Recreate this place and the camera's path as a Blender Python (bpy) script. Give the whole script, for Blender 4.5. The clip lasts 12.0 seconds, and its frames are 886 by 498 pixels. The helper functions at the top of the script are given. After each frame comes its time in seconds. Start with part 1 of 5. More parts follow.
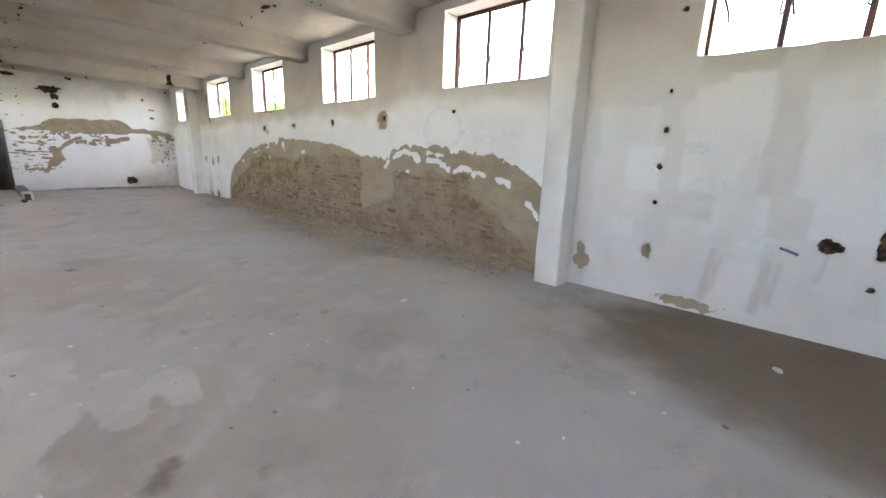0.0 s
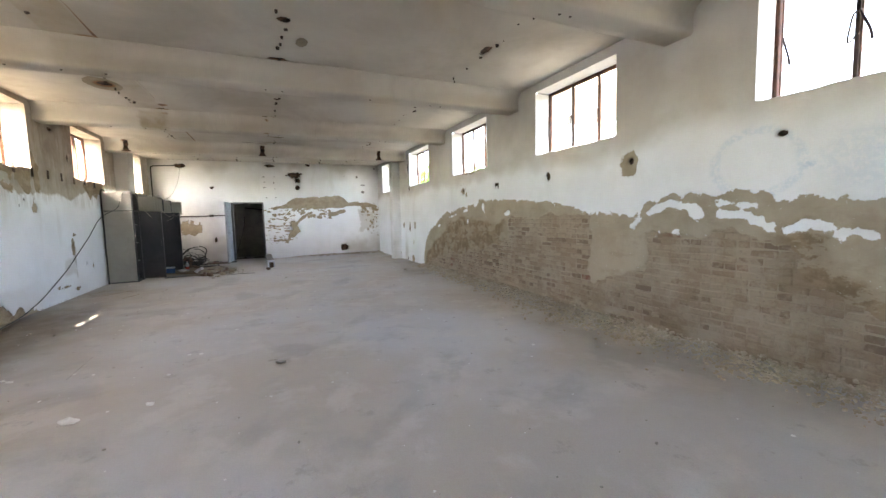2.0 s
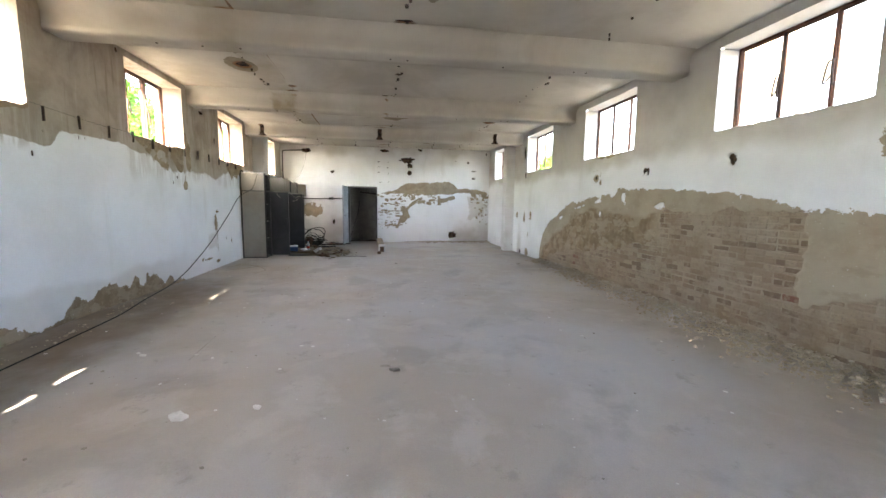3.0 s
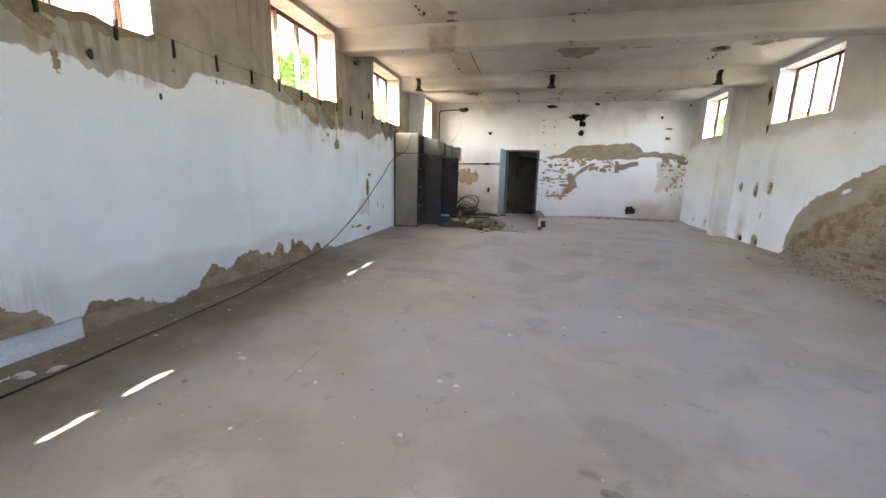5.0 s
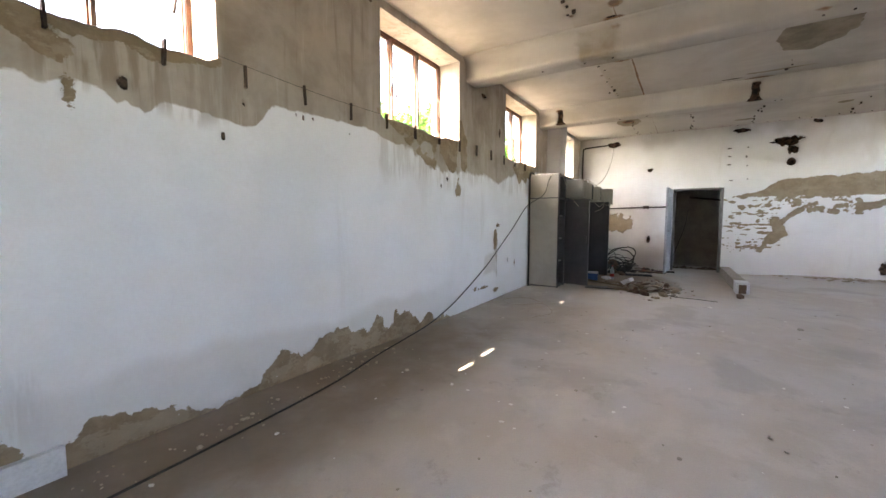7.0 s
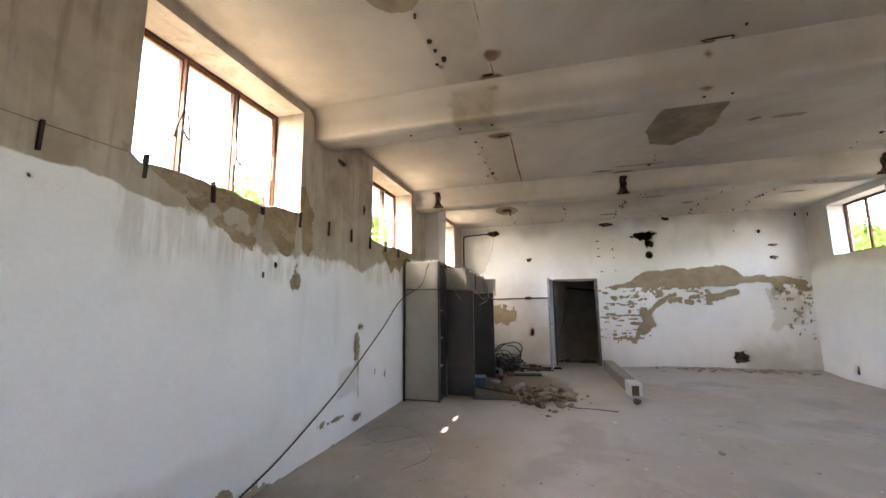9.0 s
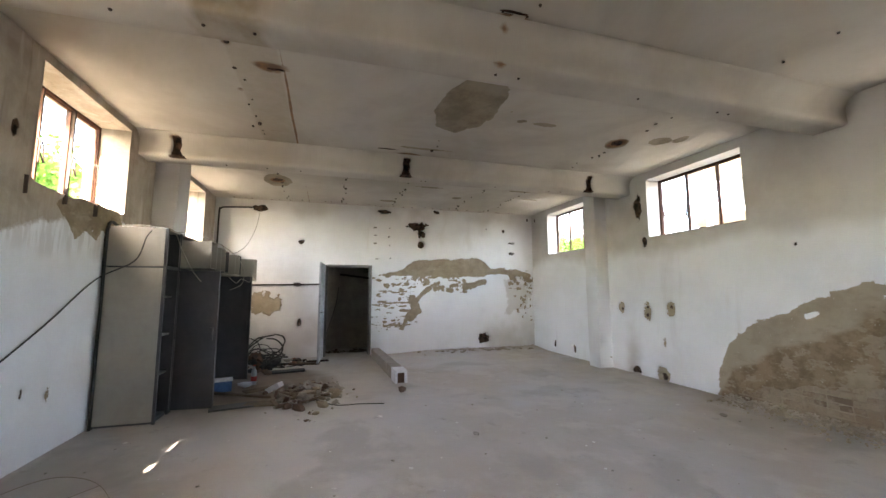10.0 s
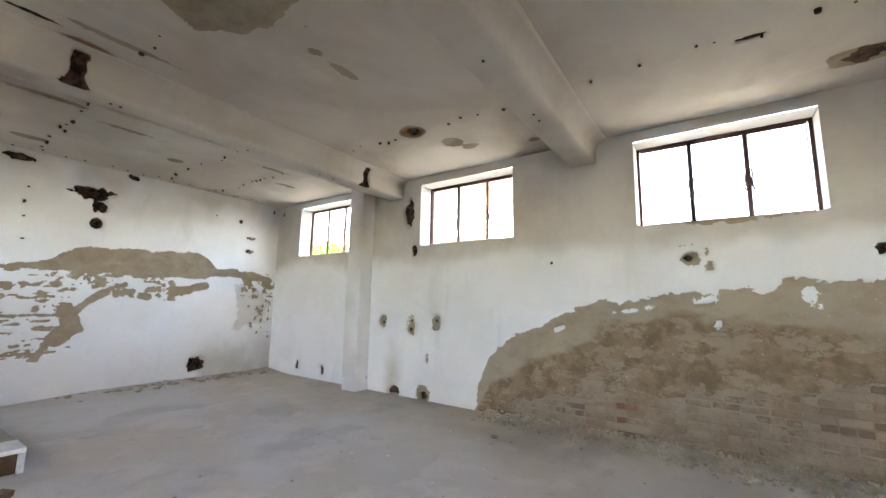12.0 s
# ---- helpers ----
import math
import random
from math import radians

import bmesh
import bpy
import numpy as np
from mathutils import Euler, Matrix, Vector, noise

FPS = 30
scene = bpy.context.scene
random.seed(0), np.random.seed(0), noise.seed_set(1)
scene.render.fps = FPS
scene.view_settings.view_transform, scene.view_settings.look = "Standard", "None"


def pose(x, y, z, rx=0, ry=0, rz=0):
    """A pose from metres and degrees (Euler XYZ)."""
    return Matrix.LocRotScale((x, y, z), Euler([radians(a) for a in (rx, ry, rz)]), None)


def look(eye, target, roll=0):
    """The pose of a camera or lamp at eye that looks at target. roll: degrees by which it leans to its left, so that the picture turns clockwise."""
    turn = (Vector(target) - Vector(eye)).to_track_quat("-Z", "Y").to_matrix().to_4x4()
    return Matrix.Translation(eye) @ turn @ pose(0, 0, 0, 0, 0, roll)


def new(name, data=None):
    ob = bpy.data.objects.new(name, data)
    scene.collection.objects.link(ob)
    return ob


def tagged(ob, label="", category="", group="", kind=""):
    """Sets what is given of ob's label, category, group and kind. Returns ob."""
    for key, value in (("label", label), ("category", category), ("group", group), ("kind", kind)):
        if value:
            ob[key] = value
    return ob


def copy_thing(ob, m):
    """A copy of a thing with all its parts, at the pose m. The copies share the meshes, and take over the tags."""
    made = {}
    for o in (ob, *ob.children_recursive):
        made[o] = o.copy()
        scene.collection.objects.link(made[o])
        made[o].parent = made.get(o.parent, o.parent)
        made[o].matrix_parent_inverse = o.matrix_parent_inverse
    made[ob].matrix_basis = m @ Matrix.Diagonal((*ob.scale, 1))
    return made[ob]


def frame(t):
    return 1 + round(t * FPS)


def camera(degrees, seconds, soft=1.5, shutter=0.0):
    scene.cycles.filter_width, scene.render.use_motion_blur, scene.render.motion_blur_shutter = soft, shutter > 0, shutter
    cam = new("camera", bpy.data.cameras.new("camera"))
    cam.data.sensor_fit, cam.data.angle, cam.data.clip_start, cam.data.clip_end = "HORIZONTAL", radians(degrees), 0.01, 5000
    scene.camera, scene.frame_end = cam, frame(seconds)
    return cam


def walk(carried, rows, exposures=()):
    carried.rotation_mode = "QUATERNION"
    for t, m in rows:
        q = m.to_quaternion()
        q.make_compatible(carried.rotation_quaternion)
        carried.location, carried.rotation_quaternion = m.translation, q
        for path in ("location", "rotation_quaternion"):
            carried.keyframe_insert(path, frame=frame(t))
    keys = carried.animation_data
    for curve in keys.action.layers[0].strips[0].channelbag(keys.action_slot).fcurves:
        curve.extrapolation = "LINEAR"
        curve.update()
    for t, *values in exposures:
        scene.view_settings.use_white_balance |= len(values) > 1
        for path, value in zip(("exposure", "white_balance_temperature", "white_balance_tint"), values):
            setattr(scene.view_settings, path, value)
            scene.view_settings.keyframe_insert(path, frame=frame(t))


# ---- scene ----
cam = camera(97.4, 12.0)
PATH = [
    (0, (-0.284, 0.092, 1.423), (-1.587, 1.541, 0.972), 2.0),
    (0.5, (-0.705, 0.281, 1.403), (-2.216, 1.518, 0.974), 0.1),
    (1, (-1.18, 0.367, 1.425), (-2.868, 1.356, 1.011), -0.7),
    (1.5, (-1.701, 0.381, 1.413), (-3.461, 1.267, 1.068), -0.9),
    (2, (-2.205, 0.407, 1.444), (-4.03, 1.207, 1.275), -1.4),
    (2.5, (-2.675, 0.39, 1.466), (-4.591, 0.954, 1.355), -0.3),
    (3, (-3.128, 0.309, 1.432), (-5.09, 0.624, 1.211), 0.7),
    (3.5, (-3.592, 0.256, 1.34), (-5.56, 0.318, 0.991), 1.4),
    (5.5, (-5.267, -0.147, 1.314), (-7.172, -0.661, 0.987), 1.2),
    (6, (-5.642, -0.326, 1.343), (-7.507, -0.986, 1.048), 0.7),
    (6.5, (-6.012, -0.453, 1.345), (-7.739, -1.42, 1.054), -0.1),
    (8.5, (-7.521, -0.807, 1.493), (-9.256, -1.771, 1.745), -0.8),
    (9, (-7.892, -0.877, 1.516), (-9.798, -1.413, 1.797), -0.5),
    (9.5, (-8.317, -0.871, 1.497), (-10.3, -0.885, 1.759), -0.6),
    (10, (-8.706, -0.846, 1.455), (-10.611, -0.282, 1.678), -0.1),
    (10.5, (-9.071, -0.787, 1.458), (-10.775, 0.244, 1.648), 0.2),
    (11, (-9.474, -0.66, 1.435), (-11.011, 0.605, 1.635), 1.0),
    (11.5, (-9.84, -0.538, 1.456), (-11.156, 0.939, 1.75), 1.5),
    (12, (-10.226, -0.437, 1.47), (-11.36, 1.187, 1.751), 1.0),
]

EXPOSURES = [(0.0, 5.45, 7200, 18), (1.5, 5.45, 7100, 16), (3.5, 5.43, 7050, 15), (6.0, 5.46, 7100, 18), (8.5, 5.20, 7500, 20), (10.0, 5.18, 7250, 17), (10.5, 5.38, 6900, 15), (11.0, 5.48, 7000, 16), (12.0, 5.48, 7050, 16)]
walk(cam, [(t, look(eye, target, roll)) for t, eye, target, roll in PATH], EXPOSURES)

# ---- world and sun ----
SUN_FROM = Vector((2.18, -1.05, 2.43)).normalized()
world = bpy.data.worlds.new("sky")
scene.world = world
world.use_nodes = True
wn = world.node_tree
sky = wn.nodes.new("ShaderNodeTexSky")
sky.sky_type = "NISHITA"
sky.sun_disc = False
sky.sun_elevation = math.asin(SUN_FROM.z)
sky.sun_rotation = math.atan2(SUN_FROM.x, SUN_FROM.y)
sky.air_density, sky.dust_density, sky.ozone_density = 1.0, 3.0, 1.0
wn.links.new(sky.outputs[0], wn.nodes["Background"].inputs[0])
wn.nodes["Background"].inputs[1].default_value = 0.15
sun_data = bpy.data.lights.new("sun", "SUN")
sun_data.energy, sun_data.angle, sun_data.color = 3.0, radians(0.53), (1.0, 0.93, 0.82)
sun = new("sun", sun_data)
sun.matrix_world = look(SUN_FROM * 40, (0, 0, 0))

# ---- plan ----
YR, YL, XF, XN, ZC = 4.545, -3.27, -18.25, 6.2, 3.58
TH, TH_SOUTH = 0.35, 0.455
SILL, HEAD = 2.43, 3.445
NORTH_WIN = [(-17.44, -15.80), (-14.17, -12.51), (-10.93, -9.285), (-7.66, -6.00), (-4.41, -2.725), (-1.21, 0.45), (2.06, 3.72)]
SOUTH_WIN = [(-17.48, -15.80), (-14.34, -12.76), (-11.15, -9.53), (-7.88, -6.25), (-4.61, -2.97), (-1.34, 0.30), (1.93, 3.57)]
BEAMS = [-14.57, -11.36, -8.17, -5.02, -1.80, 1.40, 4.60]
DOOR = (-0.89, 0.175, 2.115)


# ---- noise on arrays ----
TABLE = np.random.RandomState(7).rand(256, 256)


def lattice(x, y):
    xi, yi = np.floor(x).astype(int), np.floor(y).astype(int)
    fx, fy = x - xi, y - yi
    fx, fy = fx * fx * (3 - 2 * fx), fy * fy * (3 - 2 * fy)
    a, b = TABLE[xi % 256, yi % 256], TABLE[(xi + 1) % 256, yi % 256]
    c, d = TABLE[xi % 256, (yi + 1) % 256], TABLE[(xi + 1) % 256, (yi + 1) % 256]
    return (a + (b - a) * fx) * (1 - fy) + (c + (d - c) * fx) * fy


def fbm(x, y, octaves=4):
    """Fractal noise from -1 to 1."""
    x, y = np.asarray(x, float), np.asarray(y, float)
    total, amp, norm = 0.0, 1.0, 0.0
    for k in range(octaves):
        total = total + amp * (lattice(x * 2 ** k + 17.3 * k, y * 2 ** k + 5.1 * k) * 2 - 1)
        norm += amp
        amp *= 0.55
    return total / norm


def oval(u, v, cu, cv, ru, rv):
    """About the signed distance inside an oval, in metres."""
    return (1 - np.hypot((u - cu) / ru, (v - cv) / rv)) * min(ru, rv)


def block(u, v, u0, u1, v0, v1):
    return np.minimum(np.minimum(u - u0, u1 - u), np.minimum(v - v0, v1 - v))


def stroke(u, v, points, r):
    """Signed distance inside a stroke of half width r along a line of points."""
    best = np.full_like(u, 9.0)
    for (au, av), (bu, bv) in zip(points[:-1], points[1:]):
        du, dv = bu - au, bv - av
        k = np.clip(((u - au) * du + (v - av) * dv) / max(du * du + dv * dv, 1e-9), 0, 1)
        best = np.minimum(best, np.hypot(u - au - k * du, v - av - k * dv))
    return r - best


def step01(a, lo, hi):
    t = np.clip((a - lo) / (hi - lo), 0, 1)
    return t * t * (3 - 2 * t)


def mask(sd):
    return np.clip(0.5 + sd * 5, 0, 1)


# ---- materials ----
class Nodes:
    """A small writer of node materials."""

    def __init__(self, name):
        self.mat = bpy.data.materials.new(name)
        self.mat.use_nodes = True
        self.tree = self.mat.node_tree
        self.bsdf = self.tree.nodes["Principled BSDF"]
        self.place = self.tree.nodes.new("ShaderNodeNewGeometry").outputs["Position"]

    def link(self, value, socket):
        if isinstance(value, bpy.types.NodeSocket):
            self.tree.links.new(value, socket)
        elif isinstance(value, tuple):
            socket.default_value = (*value, 1) if len(value) == 3 and len(socket.default_value) == 4 else value
        else:
            socket.default_value = value

    def local(self):
        self.place = self.tree.nodes.new("ShaderNodeTexCoord").outputs["Object"]
        return self

    def scaled(self, sx, sy, sz):
        n = self.tree.nodes.new("ShaderNodeVectorMath")
        n.operation = "MULTIPLY"
        self.link(self.place, n.inputs[0])
        n.inputs[1].default_value = (sx, sy, sz)
        return n.outputs[0]

    def noise(self, scale, detail=4.0, rough=0.6, at=None, twist=0.0):
        n = self.tree.nodes.new("ShaderNodeTexNoise")
        self.link(at or self.place, n.inputs["Vector"])
        n.inputs["Scale"].default_value, n.inputs["Detail"].default_value = scale, detail
        n.inputs["Roughness"].default_value, n.inputs["Distortion"].default_value = rough, twist
        return n.outputs["Fac"]

    def math(self, op, a, b=0.0, clamp=False):
        n = self.tree.nodes.new("ShaderNodeMath")
        n.operation, n.use_clamp = op, clamp
        self.link(a, n.inputs[0])
        self.link(b, n.inputs[1])
        return n.outputs[0]

    def ramp(self, value, lo, hi, out0=0.0, out1=1.0):
        n = self.tree.nodes.new("ShaderNodeMapRange")
        n.interpolation_type = "SMOOTHSTEP"
        self.link(value, n.inputs[0])
        for k, x in enumerate((lo, hi, out0, out1)):
            n.inputs[k + 1].default_value = x
        return n.outputs[0]

    def mix(self, fac, a, b, how="MIX"):
        n = self.tree.nodes.new("ShaderNodeMix")
        n.data_type, n.blend_type = "RGBA", how
        self.link(fac, n.inputs[0])
        self.link(a, n.inputs[6])
        self.link(b, n.inputs[7])
        return n.outputs[2]

    def attr(self, name):
        n = self.tree.nodes.new("ShaderNodeAttribute")
        n.attribute_name = name
        return n.outputs["Fac"]

    def random(self, islands=False):
        if islands:
            return self.tree.nodes.new("ShaderNodeNewGeometry").outputs["Random Per Island"]
        return self.tree.nodes.new("ShaderNodeObjectInfo").outputs["Random"]

    def done(self, colour, rough=0.8, metal=0.0, height=None, bump=0.3, far=0.01, spec=0.3):
        self.link(colour, self.bsdf.inputs["Base Color"])
        self.link(rough, self.bsdf.inputs["Roughness"])
        self.link(metal, self.bsdf.inputs["Metallic"])
        self.bsdf.inputs["Specular IOR Level"].default_value = spec
        if height is not None:
            n = self.tree.nodes.new("ShaderNodeBump")
            n.inputs["Strength"].default_value, n.inputs["Distance"].default_value = bump, far
            self.link(height, n.inputs["Height"])
            self.link(n.outputs[0], self.bsdf.inputs["Normal"])
        return self.mat


def wall_material():
    """Limewash over old paint over cement undercoat; what has come off is told by the wall's own layers."""
    m = Nodes("limewashed_plaster")
    streak = m.noise(1.6, 5, 0.62, m.scaled(1.0, 1.0, 0.22), 0.6)
    cloud = m.noise(0.9, 5, 0.6)
    grain = m.noise(60, 3, 0.6)
    white = m.mix(m.ramp(cloud, 0.38, 0.68), (0.865, 0.875, 0.89), (0.80, 0.808, 0.815))
    white = m.mix(m.ramp(streak, 0.56, 0.76, 0, 0.35), white, (0.56, 0.53, 0.485))
    old = m.mix(m.ramp(m.noise(2.2, 5, 0.65, None, 0.4), 0.35, 0.7), (0.47, 0.415, 0.345), (0.34, 0.29, 0.23))
    old = m.mix(m.ramp(streak, 0.5, 0.66, 0, 0.6), old, (0.57, 0.535, 0.475))
    runs = m.noise(11, 4, 0.6, m.scaled(1, 1, 0.07))
    old = m.mix(m.ramp(runs, 0.56, 0.70, 0, 0.55), old, (0.25, 0.20, 0.15))
    old = m.mix(m.ramp(runs, 0.28, 0.42, 0.45, 0), old, (0.60, 0.56, 0.49))
    wob = m.math("MULTIPLY", m.math("SUBTRACT", m.noise(9, 6, 0.7), 0.5), 0.55)
    fine = m.math("MULTIPLY", m.math("SUBTRACT", m.noise(34, 4, 0.7), 0.5), 0.30)
    edge = m.math("ADD", wob, fine)
    old_f = m.ramp(m.math("ADD", m.attr("old"), m.math("MULTIPLY", edge, 0.55)), 0.42, 0.58)
    peel_f = m.ramp(m.math("ADD", m.attr("peel"), edge), 0.488, 0.512)
    brick_f = m.ramp(m.math("ADD", m.attr("bare"), edge), 0.45, 0.55)
    pit_f = m.ramp(m.attr("pit"), 0.35, 0.65)
    under = m.mix(m.ramp(m.noise(2.0, 8, 0.70), 0.40, 0.60), (0.385, 0.315, 0.222), (0.245, 0.185, 0.12))
    under = m.mix(m.ramp(m.noise(7, 5, 0.65), 0.55, 0.75, 0, 0.55), under, (0.42, 0.355, 0.255))
    under = m.mix(m.ramp(m.noise(0.8, 4, 0.6), 0.5, 0.62, 0, 0.6), under, (0.385, 0.32, 0.23))
    under = m.mix(m.ramp(m.noise(3.1, 6, 0.7, m.scaled(1, 1, 2.2)), 0.53, 0.64, 0, 0.6), under, (0.18, 0.128, 0.075))
    under = m.mix(m.math("MULTIPLY", m.attr("deep"), m.ramp(m.noise(2.8, 7, 0.72, m.scaled(1, 1, 1.7)), 0.43, 0.49, 0.40, 1.0)), m.mix(0.55, under, (0.44, 0.38, 0.285)), m.mix(m.ramp(m.noise(5, 6, 0.7), 0.4, 0.62), (0.30, 0.225, 0.145), (0.20, 0.142, 0.085)))
    under = m.mix(m.ramp(m.noise(38, 2, 0.5), 0.735, 0.75, 0, 0.8), under, (0.66, 0.62, 0.55))
    mortar = m.mix(m.ramp(m.noise(3, 6, 0.65), 0.38, 0.65), (0.365, 0.30, 0.222), (0.27, 0.205, 0.14))
    # grey: dulled limewash, and painted shade on the north and west walls
    colour = m.mix(m.math("MULTIPLY", m.attr("grey"), 0.72), white, m.mix(m.ramp(m.noise(1.3, 5, 0.6), 0.35, 0.65), (0.60, 0.575, 0.53), (0.48, 0.45, 0.40)))
    colour = m.mix(old_f, colour, old)
    stain_f = m.math("MULTIPLY", m.attr("stain"), m.ramp(m.noise(13, 4, 0.65, m.scaled(1, 1, 0.10)), 0.42, 0.58, 0, 0.9))
    colour = m.mix(stain_f, colour, (0.30, 0.245, 0.185))
    colour = m.mix(m.math("MULTIPLY", m.attr("blue"), m.ramp(m.noise(18, 4, 0.7), 0.35, 0.6, 0, 0.7)), colour, (0.50, 0.63, 0.72))
    colour = m.mix(peel_f, colour, under)
    colour = m.mix(brick_f, colour, mortar)
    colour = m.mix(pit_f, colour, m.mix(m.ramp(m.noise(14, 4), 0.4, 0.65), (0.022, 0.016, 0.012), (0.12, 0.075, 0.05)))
    colour = m.mix(m.ramp(grain, 0.35, 0.65, 0, 0.035), colour, (0.25, 0.23, 0.2))
    coarse = m.math("MULTIPLY", m.noise(26, 6, 0.7), m.math("MULTIPLY", peel_f, 0.35))
    height = m.math("ADD", m.math("MULTIPLY", m.math("SUBTRACT", 1.0, peel_f), 0.8),
                    m.math("ADD", coarse, m.math("MULTIPLY", m.noise(4, 4, 0.5), 0.30)))
    return m.done(colour, 0.93, 0, height, 0.5, 0.008, 0.15)


def ceiling_material():
    m = Nodes("yellowed_ceiling_limewash")
    cloud = m.noise(0.55, 5, 0.6, None, 0.5)
    grain = m.noise(45, 3, 0.6)
    paint = m.mix(m.ramp(cloud, 0.36, 0.7), (0.57, 0.535, 0.475), (0.435, 0.395, 0.335))
    paint = m.mix(m.ramp(m.noise(3.0, 6, 0.7, m.scaled(1, 0.35, 1)), 0.56, 0.8, 0, 0.4), paint, (0.47, 0.40, 0.30))
    edge = m.math("MULTIPLY", m.math("SUBTRACT", m.noise(14, 5, 0.7), 0.5), 0.3)
    peel_f = m.ramp(m.math("ADD", m.attr("peel"), edge), 0.485, 0.515)
    pit_f = m.ramp(m.attr("pit"), 0.35, 0.65)
    rust_f = m.ramp(m.math("ADD", m.attr("rust"), m.math("MULTIPLY", edge, 1.4)), 0.35, 0.9, 0, 0.85)
    under = m.mix(m.ramp(m.noise(3, 5, 0.65), 0.35, 0.7), (0.335, 0.29, 0.22), (0.215, 0.18, 0.13))
    paint = m.mix(m.math("MULTIPLY", m.attr("dirt"), m.ramp(m.noise(4, 5, 0.65), 0.3, 0.7, 0.35, 0.8)), paint, (0.31, 0.25, 0.16))
    colour = m.mix(peel_f, paint, under)
    colour = m.mix(rust_f, colour, m.mix(m.ramp(m.noise(9, 5, 0.7), 0.4, 0.6), (0.25, 0.115, 0.04), (0.13, 0.06, 0.03)))
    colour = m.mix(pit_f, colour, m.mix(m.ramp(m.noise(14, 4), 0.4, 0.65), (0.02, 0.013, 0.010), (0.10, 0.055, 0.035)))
    height = m.math("ADD", m.math("MULTIPLY", m.math("SUBTRACT", 1.0, peel_f), 0.7), m.math("ADD", m.math("MULTIPLY", grain, 0.08), m.math("MULTIPLY", m.noise(2.5, 5, 0.6), 0.5)))
    return m.done(colour, 0.92, 0, height, 0.45, 0.008, 0.15)


def floor_material():
    m = Nodes("dusty_concrete_floor")
    big = m.noise(0.40, 5, 0.55, None, 0.2)
    mid = m.noise(1.9, 6, 0.6, None, 0.2)
    fine = m.noise(90, 3, 0.6)
    colour = m.mix(m.ramp(big, 0.38, 0.62), (0.475, 0.46, 0.44), (0.435, 0.385, 0.325))
    colour = m.mix(m.ramp(mid, 0.48, 0.66, 0, 0.65), colour, (0.54, 0.505, 0.455))
    colour = m.mix(m.ramp(m.noise(0.9, 6, 0.62, None, 0.3), 0.52, 0.66, 0, 0.6), colour, (0.335, 0.31, 0.28))
    colour = m.mix(m.ramp(m.noise(3.3, 7, 0.72), 0.58, 0.68, 0, 0.5), colour, (0.30, 0.275, 0.245))
    colour = m.mix(m.ramp(m.noise(21, 5, 0.7), 0.66, 0.76, 0, 0.5), colour, (0.20, 0.18, 0.155))
    edge = m.math("MULTIPLY", m.math("SUBTRACT", m.noise(7, 6, 0.7), 0.5), 0.7)
    colour = m.mix(m.ramp(m.math("ADD", m.attr("pale"), edge), 0.42, 0.60, 0, 0.8), colour, m.mix(m.ramp(mid, 0.4, 0.6), (0.58, 0.545, 0.50), (0.50, 0.465, 0.42)))
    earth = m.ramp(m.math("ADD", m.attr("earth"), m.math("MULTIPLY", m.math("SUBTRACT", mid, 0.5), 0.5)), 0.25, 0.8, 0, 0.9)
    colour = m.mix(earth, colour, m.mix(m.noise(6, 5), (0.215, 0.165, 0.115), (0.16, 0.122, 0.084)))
    dark = m.ramp(m.math("ADD", m.attr("scuff"), m.math("MULTIPLY", edge, 0.8)), 0.35, 0.75, 0, 0.75)
    colour = m.mix(dark, colour, (0.15, 0.13, 0.11))
    colour = m.mix(m.ramp(fine, 0.3, 0.7, 0, 0.10), colour, (0.2, 0.18, 0.155))
    rough = m.ramp(mid, 0.3, 0.7, 0.55, 0.80)
    height = m.math("ADD", m.math("MULTIPLY", fine, 0.05), m.math("MULTIPLY", m.noise(2.2, 4, 0.5), 0.5))
    return m.done(colour, rough, 0, height, 0.2, 0.006, 0.32)


def brick_material(name, islands):
    m = Nodes(name)
    r = m.random(islands)
    colour = m.mix(m.ramp(r, 0.15, 0.75), (0.345, 0.275, 0.198), (0.265, 0.197, 0.138))
    colour = m.mix(m.ramp(r, 0.80, 0.84), colour, (0.205, 0.148, 0.105))
    colour = m.mix(m.ramp(r, 0.988, 0.990), colour, (0.225, 0.115, 0.08))
    smear = m.math("ADD", m.noise(1.4, 6, 0.7), m.math("MULTIPLY", m.math("SUBTRACT", m.noise(11, 5, 0.7), 0.5), 0.8))
    colour = m.mix(m.ramp(smear, 0.42, 0.62, 0, 0.85), colour, m.mix(m.ramp(m.noise(3, 6, 0.65), 0.38, 0.65), (0.365, 0.30, 0.222), (0.27, 0.205, 0.14)))
    colour = m.mix(m.ramp(m.noise(30, 5, 0.7), 0.50, 0.72, 0, 0.4), colour, (0.17, 0.125, 0.088))
    return m.done(colour, 0.95, 0, m.noise(40, 5, 0.7), 0.6, 0.006, 0.1)


def rough_material(name, a, b, scale=8.0, rough=0.85, metal=0.0, bump=0.35, spot=None, spots=0.62, spec=0.3, grit=0.25):
    """Two tones and, where given, worn spots, in the thing's own space."""
    m = Nodes(name).local()
    colour = m.mix(m.ramp(m.noise(scale, 6, 0.65, None, 0.4), 0.34, 0.68), a, b)
    if spot:
        colour = m.mix(m.ramp(m.noise(scale * 2.3, 6, 0.72, None, 0.6), spots, spots + 0.08), colour, spot)
    colour = m.mix(m.ramp(m.noise(scale * 9, 3, 0.6), 0.35, 0.7, 0, grit), colour, tuple(c * 0.6 for c in b))
    return m.done(colour, rough, metal, m.noise(scale * 6, 5, 0.7), bump, 0.004, spec)


